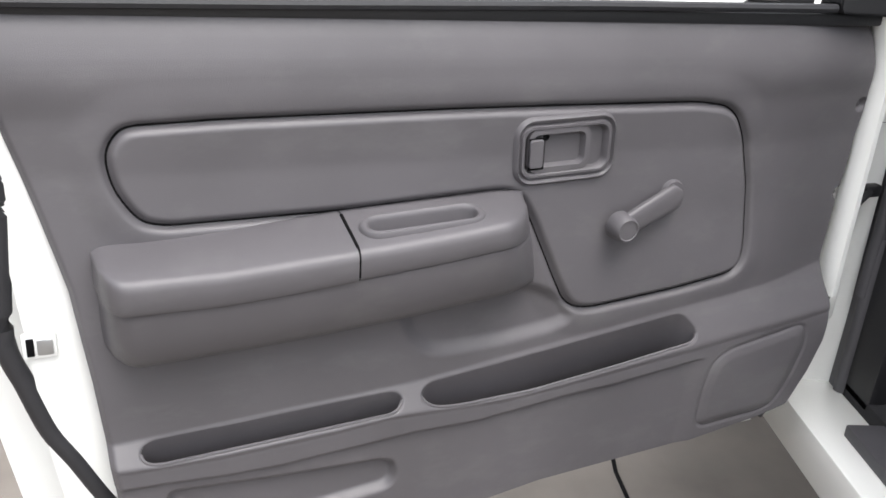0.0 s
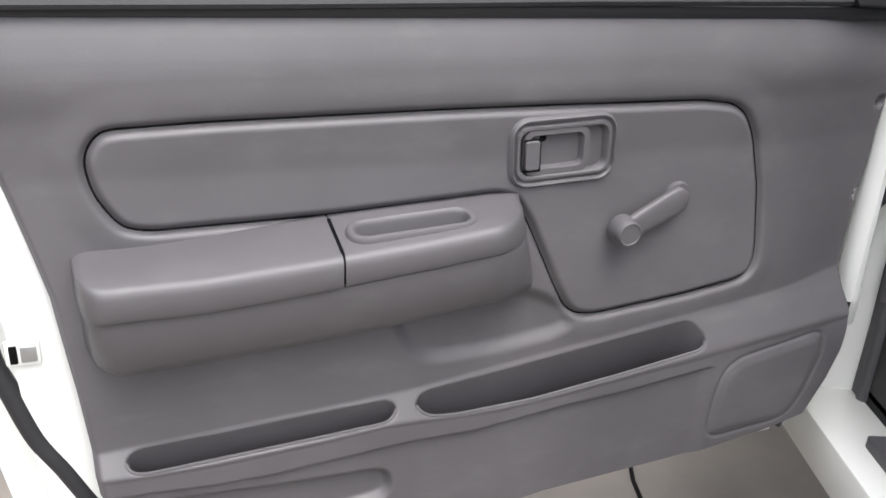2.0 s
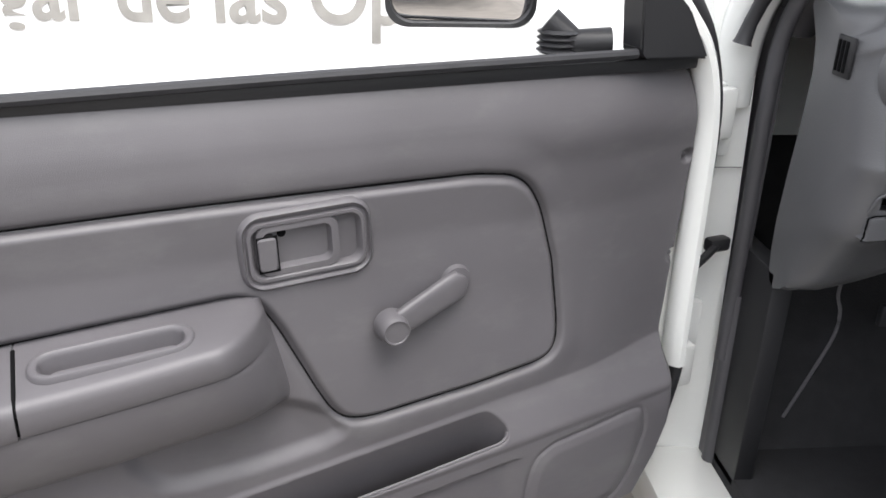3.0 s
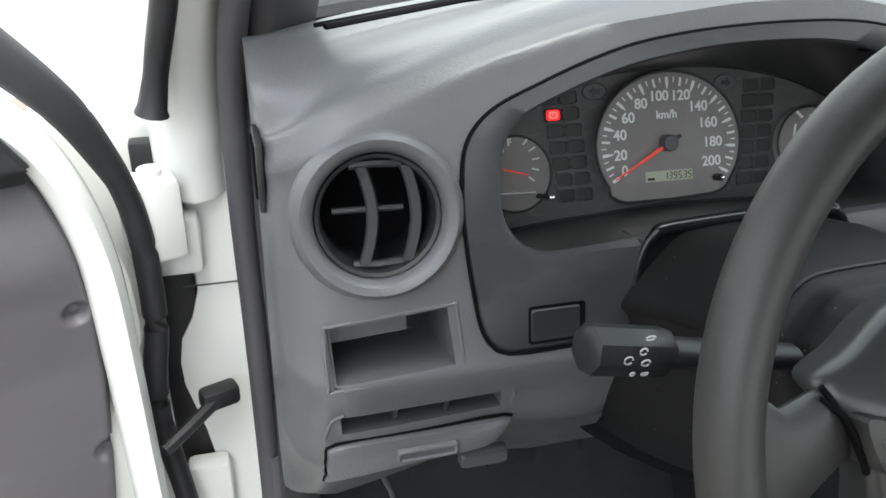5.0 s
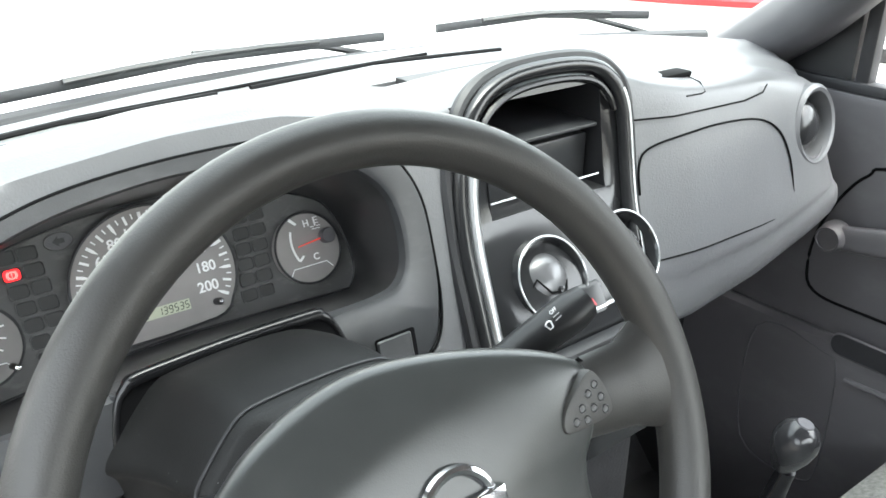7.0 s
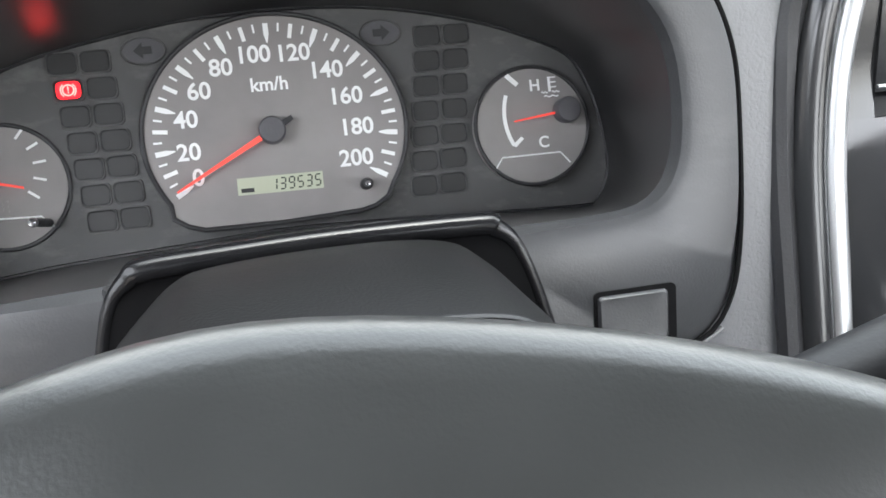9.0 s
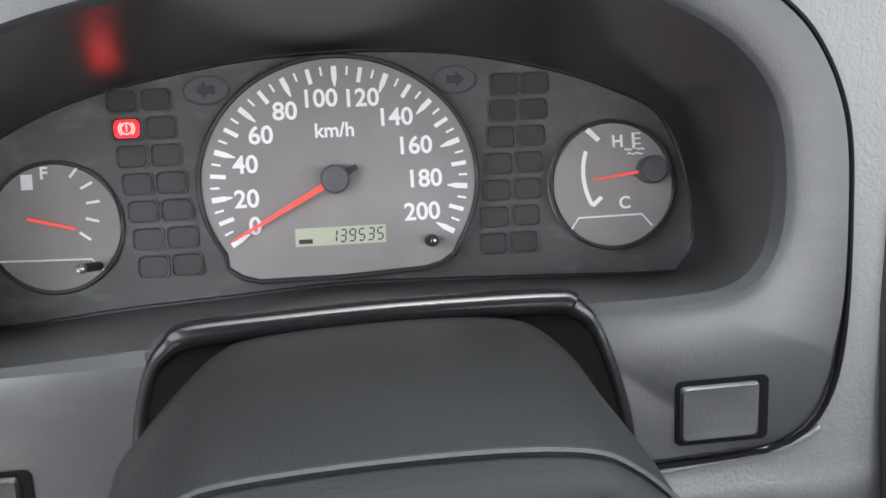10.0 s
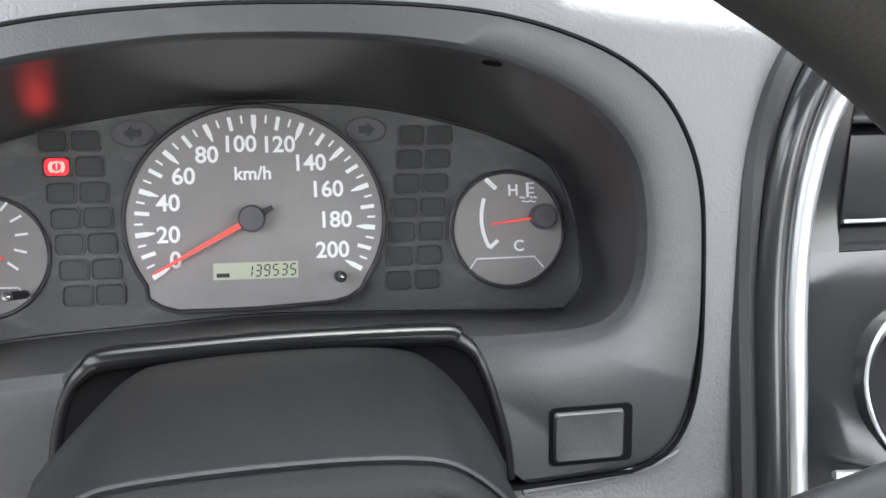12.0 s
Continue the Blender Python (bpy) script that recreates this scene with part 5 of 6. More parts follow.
# warning-lamp fields: two columns each side, splayed
def lamp_column(u_top, u_bot, name, side):
    for k in range(7):
        v = 0.0422 - 0.01295 * k
        uc = u_top + (u_bot - u_top) * k / 6
        for s in (-1, 1):
            lit = side < 0 and k == 1 and s < 0
            c = part(name, skin([[sunk(u, w, h) for u, w in [(uc + s * 0.0077 + x, v + y) for x, y in round_rect(a, b, 0.0026, 4)]] for a, b, h in ((0.0150, 0.0116, 0.0), (0.0147, 0.0113, 0.0012), (0.0137, 0.0103, 0.0012), (0.0133, 0.0099, 0.0001))], True, True), M_PLATE, bezel)
            # thin black outline paints the shadow along the cell's edge
            part("lamp_shade_line", tube([sunk(u, w, 0.0005) for u, w in [(uc + s * 0.0077 + x, v + y) for x, y in round_rect(0.0129, 0.0095, 0.0026, 4)]], 0.0004, 5, True), M_BLACK, c)
            part("lamp_lens", prism([(uc + s * 0.0077 + x, v + y) for x, y in round_rect(0.0130, 0.0096, 0.0024, 4)], sunk, 0.0002, 0.0004), M_LENS, c)
            if lit:
                lamp = part("brake_lamp", prism([(uc + s * 0.0077 + x, v + y) for x, y in round_rect(0.0112, 0.0082, 0.0024, 4)], sunk, 0.0003, 0.0006), M_LAMP, bezel, "lit red brake warning lamp")
                part("lamp_symbol", tube([sunk(uc + s * 0.0077 + u, v + w, 0.0008) for u, w in ellipse(0, 0, 0.0026, 0.0026, 20)], 0.0004, 5, True), M_LIT, lamp)
                for side_ in (-1, 1):
                    part("lamp_symbol", tube([sunk(uc + s * 0.0077 + side_ * 0.0036 * math.cos(0.30 * j), v + 0.0036 * math.sin(0.30 * j), 0.0008) for j in range(-3, 4)], 0.00035, 5), M_LIT, lamp)
                words("lamp_mark", "!", 0.0045, SUNK_M @ Matrix.Translation((uc + s * 0.0077, v, 0.0008)), M_LIT, lamp)


lamp_column(-0.0880, -0.0790, "lamp_field", -1)
lamp_column(0.0930, 0.0826, "lamp_field", 1)
for u, sgn in ((-0.0572, -1), (0.0608, 1)):
    part("arrow_field", prism([(u + a, 0.0455 + b) for a, b in ellipse(0, 0, 0.0105, 0.0066, 28)], sunk, 0.0, 0.0003), M_SEAL, bezel)
    part("arrow_rim", tube([sunk(u + a, 0.0455 + b, 0.0004) for a, b in ellipse(0, 0, 0.0105, 0.0066, 28)], 0.0006, 6, True), M_PLATE, bezel)
    part("turn_arrow", prism([(u + sgn * a, 0.0455 + b) for a, b in ((0.0048, 0), (0.0004, 0.0040), (0.0004, 0.0019), (-0.0040, 0.0019), (-0.0040, -0.0019), (0.0004, -0.0019), (0.0004, -0.0040))], sunk, 0.0004, 0.0009), M_BLACK, bezel, "dark turn arrow")


# blank switches on the bezel
def blank(x, z, w, h, material, label):
    s = part("switch_blank", skin([[F(x + a, z + b, d) for a, b in round_rect(ww, hh, 0.002, 3)] for ww, hh, d in ((w, h, 0.001), (w, h, 0.0042), (w - 0.002, h - 0.002, 0.0055), (w * 0.6, h * 0.6, 0.0052))], True, True), material, bezel, label)
    # black slab round the cover, its recess shade painted as colour
    part("switch_gap_shade", skin([[F(x + 0.0015 + a, z + b, d) for a, b in round_rect(w + 0.006, h + 0.004, 0.0025, 3)] for d in (0.0, 0.0036)], True, True), M_HOLE, s)


part("bezel_ledge", tube([F(x, z, 0.0005) for x, z in ((-0.240, 1.1005), (-0.205, 1.1030), (-0.178, 1.1065), (-0.163, 1.1130))], 0.0016, 8), M_DASH, bezel, "pale grey edge under the surround")
blank(-0.2095, 1.1255, 0.034, 0.023, M_BEZEL, "charcoal blank switch cover")
blank(-0.5040, 1.1140, 0.038, 0.024, M_BLACK, "black blank switch cover")


# ---- steering column and wheel ----
WM = Matrix.Translation((-0.363, -0.390, 1.223)) @ pose(0, 0, 0, 90 - 26.1, 0, 0)
column = thing("steering_column", Matrix(), "dark plastic steering column shroud with stalks", "steering column")
SHROUD = [(-0.086, -0.078), (-0.090, 0.000), (-0.100, 0.018), (-0.084, 0.036), (-0.064, 0.0525), (-0.052, 0.0600), (-0.038, 0.0635), (0.0, 0.0655), (0.045, 0.0655), (0.074, 0.0630), (0.088, 0.0575), (0.102, 0.046), (0.114, 0.030), (0.122, 0.016), (0.124, 0.004), (0.124, -0.078), (0.110, -0.084), (-0.094, -0.084)]
sec = [(p[0], p[1]) for p in spline([(a, b, 0) for a, b in SHROUD], 4, True)]
rings = []
for dist, wide, tall in ((0.045, 0.44, 0.52), (0.112, 0.52, 0.62), (0.116, 0.58, 0.66), (0.119, 0.690, 0.715), (0.123, 0.725, 0.745), (0.128, 0.745, 0.775), (0.16, 0.77, 0.95), (0.20, 0.79, 1.08), (0.24, 0.84, 1.12), (0.28, 0.925, 1.10), (0.318, 1.0, 1.04), (0.33, 1.0, 1.03)):
    rings.append([WM @ Vector((x * wide + 0.002, y * tall, -dist)) for x, y in sec])
part("shroud", skin(rings), M_SHROUD, column, "charcoal two-piece column shroud")
# end edge in a lighter plastic than the shroud, painting its highlight
edge = [WM @ Vector((x * 0.748 + 0.002, y * 0.79, -0.1300)) for x, y in sec if y > -0.02]
start = max(range(len(edge)), key=lambda i: (edge[i] - edge[i - 1]).length)
part("shroud_edge_highlight", tube(edge[start:] + edge[:start], 0.0015, 8), M_BLACK, column, "rounded end edge of the shroud, toned lighter as a highlight")
# solid black box, painted shade for the hollow below the column
part("column_well_shade", box((-0.455, -0.085, 0.98), (-0.235, 0.05, 1.128), 0.004), M_HOLE, column)


def stalk(base, tip, r0, r1, name, label, tall=0.62):
    base, tip = Vector(base), Vector(tip)
    pts = [base.lerp(tip, k / 10) for k in range(11)]
    ob = part(name, tube(pts, lambda t: r0 + (r1 - r0) * t if t < 0.93 else r1 * 0.8, 12, squash=tall), M_STALK, column, label)
    return ob


left_stalk = stalk((-0.43, -0.295, 1.198), (-0.522, -0.300, 1.2205), 0.010, 0.0120, "light_stalk", "black light and indicator stalk")
left_stalk.location = (-0.003, 0.0, -0.008)
K0, K1 = Vector((-0.516, -0.300, 1.2200)), Vector((-0.563, -0.303, 1.2320))
part("stalk_end", tube([K0.lerp(K1, k) for k in (0.0, 0.04, 0.5, 0.88, 0.95, 0.985, 1.0)], lambda t: 0.0136 if 0.1 < t < 0.6 else (0.0125 if t < 0.1 else 0.0136 - 0.009 * ((t - 0.6) / 0.4) ** 2.5), 8, squash=0.95), M_STALK, left_stalk, "faceted black twist end")
for x_, z_, w_, h_ in ((-0.5328, 1.2405, 0.0050, 0.0022), (-0.5440, 1.2305, 0.0046, 0.0046), (-0.5365, 1.2345, 0.0040, 0.0040), (-0.5345, 1.2275, 0.0046, 0.0036), (-0.5412, 1.2222, 0.0026, 0.0018), (-0.5345, 1.2212, 0.0040, 0.0014)):
    part("stalk_mark", tube([Vector((x_ + w_ / 2 * math.cos(0.7 * k), -0.3150 - 0.10 * (1.229 - z_) * (z_ < 1.229) + 0.35 * max(z_ - 1.234, 0), z_ + h_ / 2 * math.sin(0.7 * k))) for k in range(9)], 0.0005, 5), M_FADED, left_stalk)
right_stalk = stalk((-0.295, -0.292, 1.182), (-0.172, -0.305, 1.232), 0.010, 0.0155, "wiper_stalk", "black wiper stalk", 0.92)
sv = (Vector((-0.172, -0.305, 1.236)) - Vector((-0.295, -0.292, 1.185))).normalized()
sm = Matrix.Translation((-0.2060, -0.3100, 1.2300)) @ pose(0, 0, 0, 50, -22, 2) @ Matrix.Translation((0.004, 0.003, 0.0)) @ Matrix.Diagonal((0.46, 0.46, 0.46, 1))
words("stalk_word", "OFF", 0.0075, sm @ Matrix.Translation((0.0, 0.006, 0.003)), M_PRINT, right_stalk)
for k in (0, 1):
    part("stalk_mark", box((-0.006, -0.002 - 0.0055 * k, 0.003), (0.006, -0.0005 - 0.0055 * k, 0.0034)), M_FADED, right_stalk).matrix_local = sm
part("wiper_icon", tube([sm @ Vector((-0.018 + 0.006 * math.cos(a), -0.006 + 0.006 * math.sin(a), 0.003)) for a in [0.5 + 0.27 * k for k in range(9)]], 0.0006, 5), M_PRINT, right_stalk)
part("wiper_icon", tube([sm @ Vector((-0.0235, -0.002, 0.003)), sm @ Vector((-0.021, -0.011, 0.003)), sm @ Vector((-0.015, -0.011, 0.003)), sm @ Vector((-0.0125, -0.002, 0.003))], 0.0006, 5), M_PRINT, right_stalk)

wheel = thing("steering_wheel", WM, "worn dark grey steering wheel with padded hub", "steering wheel")
R, r = 0.1755, 0.0146
rings = []
for k in range(96):
    a = 6.283185 * k / 96
    c = Vector((R * math.cos(a), R * math.sin(a), 0))
    e = Vector((math.cos(a), math.sin(a), 0))
    rings.append([c + e * (r * 0.95 * math.cos(b)) + Vector((0, 0, r * 1.05 * math.sin(b))) for b in [6.283185 * j / 16 for j in range(16)]])
part("rim", skin(rings, True, False, True), M_WHEEL, wheel, "worn grained rim")


# hub pad: rounded triangle, domed
PAD = [(-0.119, 0.022), (-0.097, 0.0355), (-0.0734, 0.051), (-0.0418, 0.0625), (-0.006, 0.0677), (0.039, 0.0615), (0.0857, 0.0476), (0.119, 0.030), (0.1235, 0.012), (0.116, -0.008), (0.105, -0.022), (0.101, -0.040), (0.103, -0.065), (0.096, -0.086), (0.070, -0.101), (0.03, -0.106), (-0.03, -0.106), (-0.070, -0.101), (-0.092, -0.084), (-0.097, -0.060), (-0.096, -0.036), (-0.0986, -0.0174), (-0.1085, 0.004)]
pad_o = [(p[0], p[1]) for p in spline([(a, b, 0) for a, b in PAD], 5, True)]


def pad_height(x, y):
    """The pad falls back above an arched crease that runs across it, and swells a little below."""
    d = y - 0.040 + (1.6 if x > 0.02 else 3.0) * (x - 0.02) ** 2
    fall = 0.48 - 0.24 * max(0.0, min(1.0, (-0.04 - x) / 0.06))
    return -fall * (d + math.sqrt(d * d + 0.00003)) / 2 + 0.0035 * math.exp(-(x / 0.07) ** 2 - ((y + 0.028) / 0.03) ** 2)


PROFILE = [(0.87, -0.050), (0.93, -0.034), (0.972, -0.0235), (0.992, -0.0175), (0.997, -0.0130), (0.988, -0.0092), (0.968, -0.0068)] + [(0.94 - 0.05 * k, -0.0052 + 0.0085 * (1 - (1 - k / 18) ** 2)) for k in range(18)]
rings = [[Vector((x * s, (y + 0.01) * s - 0.01, h + pad_height(x * s, (y + 0.01) * s - 0.01))) for x, y in pad_o] for s, h in PROFILE]
part("hub_pad", skin(rings), M_PAD, wheel, "creased dark hub pad")


def spoke(points, label=""):
    rings = []
    for x, y, h, w, t in points:
        rings.append([Vector((x, y + w * math.cos(b), h + t * math.sin(b))) for b in [6.283185 * j / 14 for j in range(14)]])
    part("spoke", skin(rings), M_WHEEL, wheel, label)


spoke([(0.085, 0.006, -0.020, 0.022, 0.010), (0.105, 0.007, -0.019, 0.023, 0.012), (0.125, 0.006, -0.015, 0.024, 0.013), (0.145, 0.006, -0.008, 0.0255, 0.013), (0.158, 0.008, -0.004, 0.033, 0.012), (0.172, 0.010, 0, 0.042, 0.010)], "dark wheel spoke")
spoke([(-0.085, 0.000, -0.034, 0.019, 0.010), (-0.105, 0.001, -0.026, 0.020, 0.012), (-0.122, -0.001, -0.0175, 0.021, 0.013), (-0.145, -0.006, -0.008, 0.024, 0.013), (-0.158, -0.008, -0.005, 0.036, 0.012), (-0.172, -0.010, 0, 0.046, 0.010)], "dark wheel spoke")
for sx in (-1, 1):
    spoke([(sx * 0.078, -0.082, -0.020, 0.020, 0.012), (sx * 0.100, -0.090, -0.016, 0.021, 0.013), (sx * 0.122, -0.103, -0.008, 0.021, 0.012), (sx * 0.142, -0.110, -0.001, 0.022, 0.010)], "dark wheel spoke")
part("pad_groove", tube([Vector(p) for p in ((-0.1215, 0.0180, -0.0125), (-0.1130, 0.0105, -0.0085), (-0.1085, 0.0010, -0.0070), (-0.1040, -0.0100, -0.0085), (-0.0985, -0.0200, -0.0130))], 0.0016, 8), M_HOLE, wheel, "dark groove beside the hub pad")
# horn plates with dimples
for sx, hp, dm in ((1, [(0.115, 0.0255), (0.1235, 0.012), (0.1235, -0.002), (0.105, -0.004), (0.0875, -0.002), (0.0885, 0.008), (0.100, 0.018)], [(0.1145, 0.0170), (0.1085, 0.0135), (0.1170, 0.0090), (0.1018, 0.0075), (0.1100, 0.0050), (0.1180, 0.0015), (0.0955, 0.0020), (0.1035, 0.0005)]),
                   (-1, [(-0.1085, 0.0085), (-0.096, 0.0075), (-0.0819, 0.0035), (-0.065, -0.0105), (-0.064, -0.0165), (-0.082, -0.0185), (-0.0990, -0.0165)], [(-0.0983, -0.0023), (-0.0903, 0.0011), (-0.0830, -0.0025), (-0.0790, -0.0096), (-0.0886, -0.0113), (-0.0979, -0.0110), (-0.0905, -0.0055), (-0.0725, -0.0105)])):
    ring = [(p[0], p[1]) for p in spline([(a, b, 0) for a, b in hp], 4, True)]
    mx, my = sum(p[0] for p in ring) / len(ring), sum(p[1] for p in ring) / len(ring)
    pl = part("horn_plate", skin([[Vector((mx + (x - mx) * k, my + (y - my) * k, h)) for x, y in ring] for k, h in ((1.0, -0.03), (1.0, -0.0020), (0.95, 0.0002), (0.85, 0.0006))]), M_WHEEL, wheel, "dimpled horn plate")
    for a, b in dm:
        part("dimple", revolve([(0.0, 0.0), (0.0017, 0.0001), (0.0022, 0.0006), (0.0027, 0.0)], Matrix.Translation((a, b, 0.0007)), 12), M_VANE, pl)
# dark joints between pad and spokes
for pts in ([(0.119, 0.030, -0.013), (0.1245, 0.020, -0.010), (0.1245, 0.006, -0.010), (0.113, -0.011, -0.014)], [(-0.120, 0.023, -0.013), (-0.1105, 0.006, -0.010), (-0.0995, -0.018, -0.012)]):
    part("joint", tube([Vector(p) for p in spline(pts, 5)], 0.0016, 6), M_HOLE, wheel)
# badge: plain ring with a bar
bad = part("badge", tube([Vector((0.021 * math.cos(6.28318 * k / 40) + 0.0070, 0.021 * math.sin(6.28318 * k / 40) - 0.0095, 0.0055)) for k in range(40)], 0.0030, 8, True), M_CHROME, wheel, "chrome ring badge with a plain bar")
part("badge_bar", box((-0.020, -0.0150, 0.0040), (0.034, -0.0040, 0.0100), 0.0015), M_CHROME, bad)

# ---- centre stack ----
stack = thing("centre_console", Matrix(), "glossy dark centre console with empty storage slot", "centre console")
SP = [(0.95, -0.194), (1.02, -0.192), (1.09, -0.176), (1.12, -0.164), (1.145, -0.147), (1.17, -0.122), (1.19, -0.104), (1.205, -0.097), (1.22, -0.092), (1.31, -0.080), (1.335, -0.066), (1.35, -0.045)]


def sy(z):
    return (lerp(z - 0.008, SP) + lerp(z, SP) * 2 + lerp(z + 0.008, SP)) / 4


def S(x, z, d=0.0):
    return Vector((x, sy(z) - d, z))


FP = [(0.95, -0.200), (1.05, -0.170), (1.13, -0.140), (1.18, -0.121), (1.22, -0.110), (1.29, -0.096), (1.315, -0.086), (1.335, -0.070)]


def SF(x, z, d=0.0):
    """On the smooth frame that runs round the console."""
    y = (lerp(z - 0.012, FP) + 2 * lerp(z, FP) + lerp(z + 0.012, FP)) / 4
    return Vector((x, y - d, z))


SOUT = [(-0.128, 0.96), (-0.130, 1.10), (-0.131, 1.20), (-0.126, 1.26), (-0.112, 1.300), (-0.085, 1.325), (-0.040, 1.338), (0.03, 1.340), (0.085, 1.334), (0.113, 1.318), (0.126, 1.29), (0.128, 1.24), (0.125, 1.18), (0.122, 1.10), (0.118, 0.96)]
so = [(p[0] * (0.94 if p[0] < 0 else 0.80), p[1] if p[1] < 1.2 else 1.2 + (p[1] - 1.2) * 0.88) for p in spline([(a, b, 0) for a, b in SOUT], 5)]
# rows of the console face with an opening above
HOLE = (-0.078, 0.074, 1.199, 1.303)
zs = sorted({0.96 + 0.01 * k for k in range(39)} | {HOLE[2], HOLE[3]})
def span(z):
    lx_ = lerp(z, sorted([(b, a) for a, b in so if a < 0]))
    rx_ = lerp(z, sorted([(b, a) for a, b in so if a > 0]))
    return lx_, rx_
zs = [z for z in zs if z <= 1.318]
cols = [0.0, 0.05, 0.10, None, 0.35, 0.5, 0.65, -1, 0.90, 0.95, 1.0]
mid = [0.0, 0.0, 0.45, 0.9, 1, 1, 1, 0.9, 0.45, 0.0, 0.0]
face_bm = bmesh.new()
grid = []
for z in zs:
    a, b = span(z)
    row = []
    for c, w_ in zip(cols, mid):
        x = HOLE[0] if c is None else HOLE[1] if c == -1 else a + (b - a) * c
        x = min(max(x, a), b)
        e = 0.0 if c in (0.0, 1.0) else 0.006
        row.append(face_bm.verts.new(SF(x, z, -0.006).lerp(S(x, z, e), w_)))
    grid.append(row)
for i in range(len(zs) - 1):
    for k in range(len(cols) - 1):
        zc = (zs[i] + zs[i + 1]) / 2
        if HOLE[2] < zc < HOLE[3] and 3 <= k <= 6:
            continue
        q = (grid[i][k], grid[i][k + 1], grid[i + 1][k + 1], grid[i + 1][k])
        if len({tuple(v.co) for v in q}) == 4:
            face_bm.faces.new(q)
bmesh.ops.remove_doubles(face_bm, verts=face_bm.verts, dist=1e-5)
part("console_face", face_bm, M_STACK, stack, "glossy dark console panel")
# raised frame and bright strip round it
part("console_frame", tube([SF(x * 0.97, z, -0.001) for x, z in so], 0.0085, 10), M_STACK, stack, "dark rounded console frame")
for sgn, wide, thick in ((-1, 0.865, 0.0064), (1, 1.0, 0.0030)):
    part("chrome_strip", tube([SF(x * wide - 0.001, 1.0 + (z - 1.0) * (0.965 if sgn < 0 else 1.0), 0.0 if sgn < 0 else 0.005) for x, z in so if x * sgn > 0.07 and z < 1.297][::sgn * -1], thick, 10), M_SILVER, stack, "satin silver strip")
part("frame_edge", tube([SF(x * 0.865 - 0.001, 1.0 + (z - 1.0) * 0.965, 0.0) for x, z in so if z >= 1.285], 0.0035, 8), M_GLOSS, stack)
part("frame_channel", tube([SF(x * 1.07, 1.0 + (z - 1.0) * 1.022, -0.004) for x, z in so], 0.0062, 8), M_BLACK, stack, "dark channel round the console")
# storage slot: shelf, back, blank panel
x0, x1, z0, z1 = HOLE
liner = bmesh.new()
dep = 0.13
ring0 = [Vector((x0, sy(z0) - 0.005, z0)), Vector((x1, sy(z0) - 0.005, z0)), Vector((x1, sy(z1) - 0.005, z1)), Vector((x0, sy(z1) - 0.005, z1))]
ring1 = [v + Vector((0, dep, 0)) for v in ring0]
skin([ring0, ring1], True, False, False, liner)
liner.faces.new([liner.verts.new(v) for v in ring1])
part("storage_slot", liner, M_BLACK, stack, "empty dark storage slot")
part("slot_shelf", box((x0 + 0.002, sy(1.262) - 0.004, 1.259), (x1 - 0.002, 0.03, 1.263), 0.001), M_BEZEL, stack, "thin bright shelf edge")
part("blank_panel", box((x0 + 0.003, sy(1.23) + 0.012, z0 + 0.002), (x1 - 0.003, sy(1.23) + 0.03, 1.250), 0.002), M_BEZEL, stack, "plain grey radio blank")
part("blank_edge", tube([(x0 + 0.004, sy(1.212) - 0.004, 1.212), (x1 - 0.004, sy(1.212) - 0.004, 1.212)], 0.0011, 6), M_SILVER, stack)
# two ball vents
for cx in (-0.042, 0.064):
    vm = Matrix.Translation((cx, sy(1.146) - 0.004, 1.146)) @ pose(0, 0, 0, 58, 0, 0)
    cv = part("ball_vent", revolve([(0.042, -0.006), (0.0415, 0.004), (0.0385, 0.006), (0.036, 0.002), (0.035, -0.03)], vm, 44), M_STACK, stack, "round swivelling ball vent")
    bmesh_fix(cv)
    part("vent_rim", tube([vm @ Vector((0.0405 * math.cos(6.28318 * k / 44), 0.0405 * math.sin(6.28318 * k / 44), 0.005)) for k in range(44)], 0.0010, 6, True), M_SILVER, cv)
    part("ball", revolve([(0.0, 0.006), (0.010, 0.005), (0.020, 0.001), (0.028, -0.006), (0.0345, -0.020)], vm, 40), M_BALL, cv)
    part("ball_gap", tube([vm @ Vector((-0.030, -0.010, -0.006)), vm @ Vector((-0.018, 0.004, 0.003)), vm @ Vector((-0.008, -0.012, 0.0058)), vm @ Vector((0.010, -0.014, 0.005)), vm @ Vector((0.026, 0.004, -0.003))], 0.0012, 6), M_HOLE, cv)
    part("ball_pin", revolve([(0.0, 0.009), (0.003, 0.008), (0.004, 0.003)], vm @ Matrix.Translation((0.004, -0.012, 0.0)), 14), M_STACK, cv)
hz = part("hazard_button", skin([[S(-0.007 + a, 1.122 + b, d) for a, b in round_rect(w, h, 0.003, 3)] for w, h, d in ((0.036, 0.026, 0.002), (0.036, 0.026, 0.008), (0.033, 0.023, 0.010))]), M_VANE, stack, "hazard switch with red triangle")
part("hazard_triangle", prism([(-0.0105, 1.118), (-0.0035, 1.118), (-0.007, 1.1245)], lambda u, v, d: S(u, v, d), 0.0102, 0.0112), M_HAZ, hz)
part("chrome_strip", tube([S(x, 1.113 + 0.006 * abs(x) / 0.1, 0.008) for x in [-0.104 + 0.0100 * k for k in range(20)]], 0.0022, 6), M_SILVER, stack)
ctl = part("heater_panel", box((-0.092, -0.200, 1.03), (0.084, -0.184, 1.095), 0.004), M_BLACK, stack, "dark heater control panel")
for k in range(4):
    part("heater_mark", box((-0.06 + 0.03 * k, -0.2025, 1.080), (-0.05 + 0.03 * k, -0.1995, 1.084)), M_PRINT, ctl)

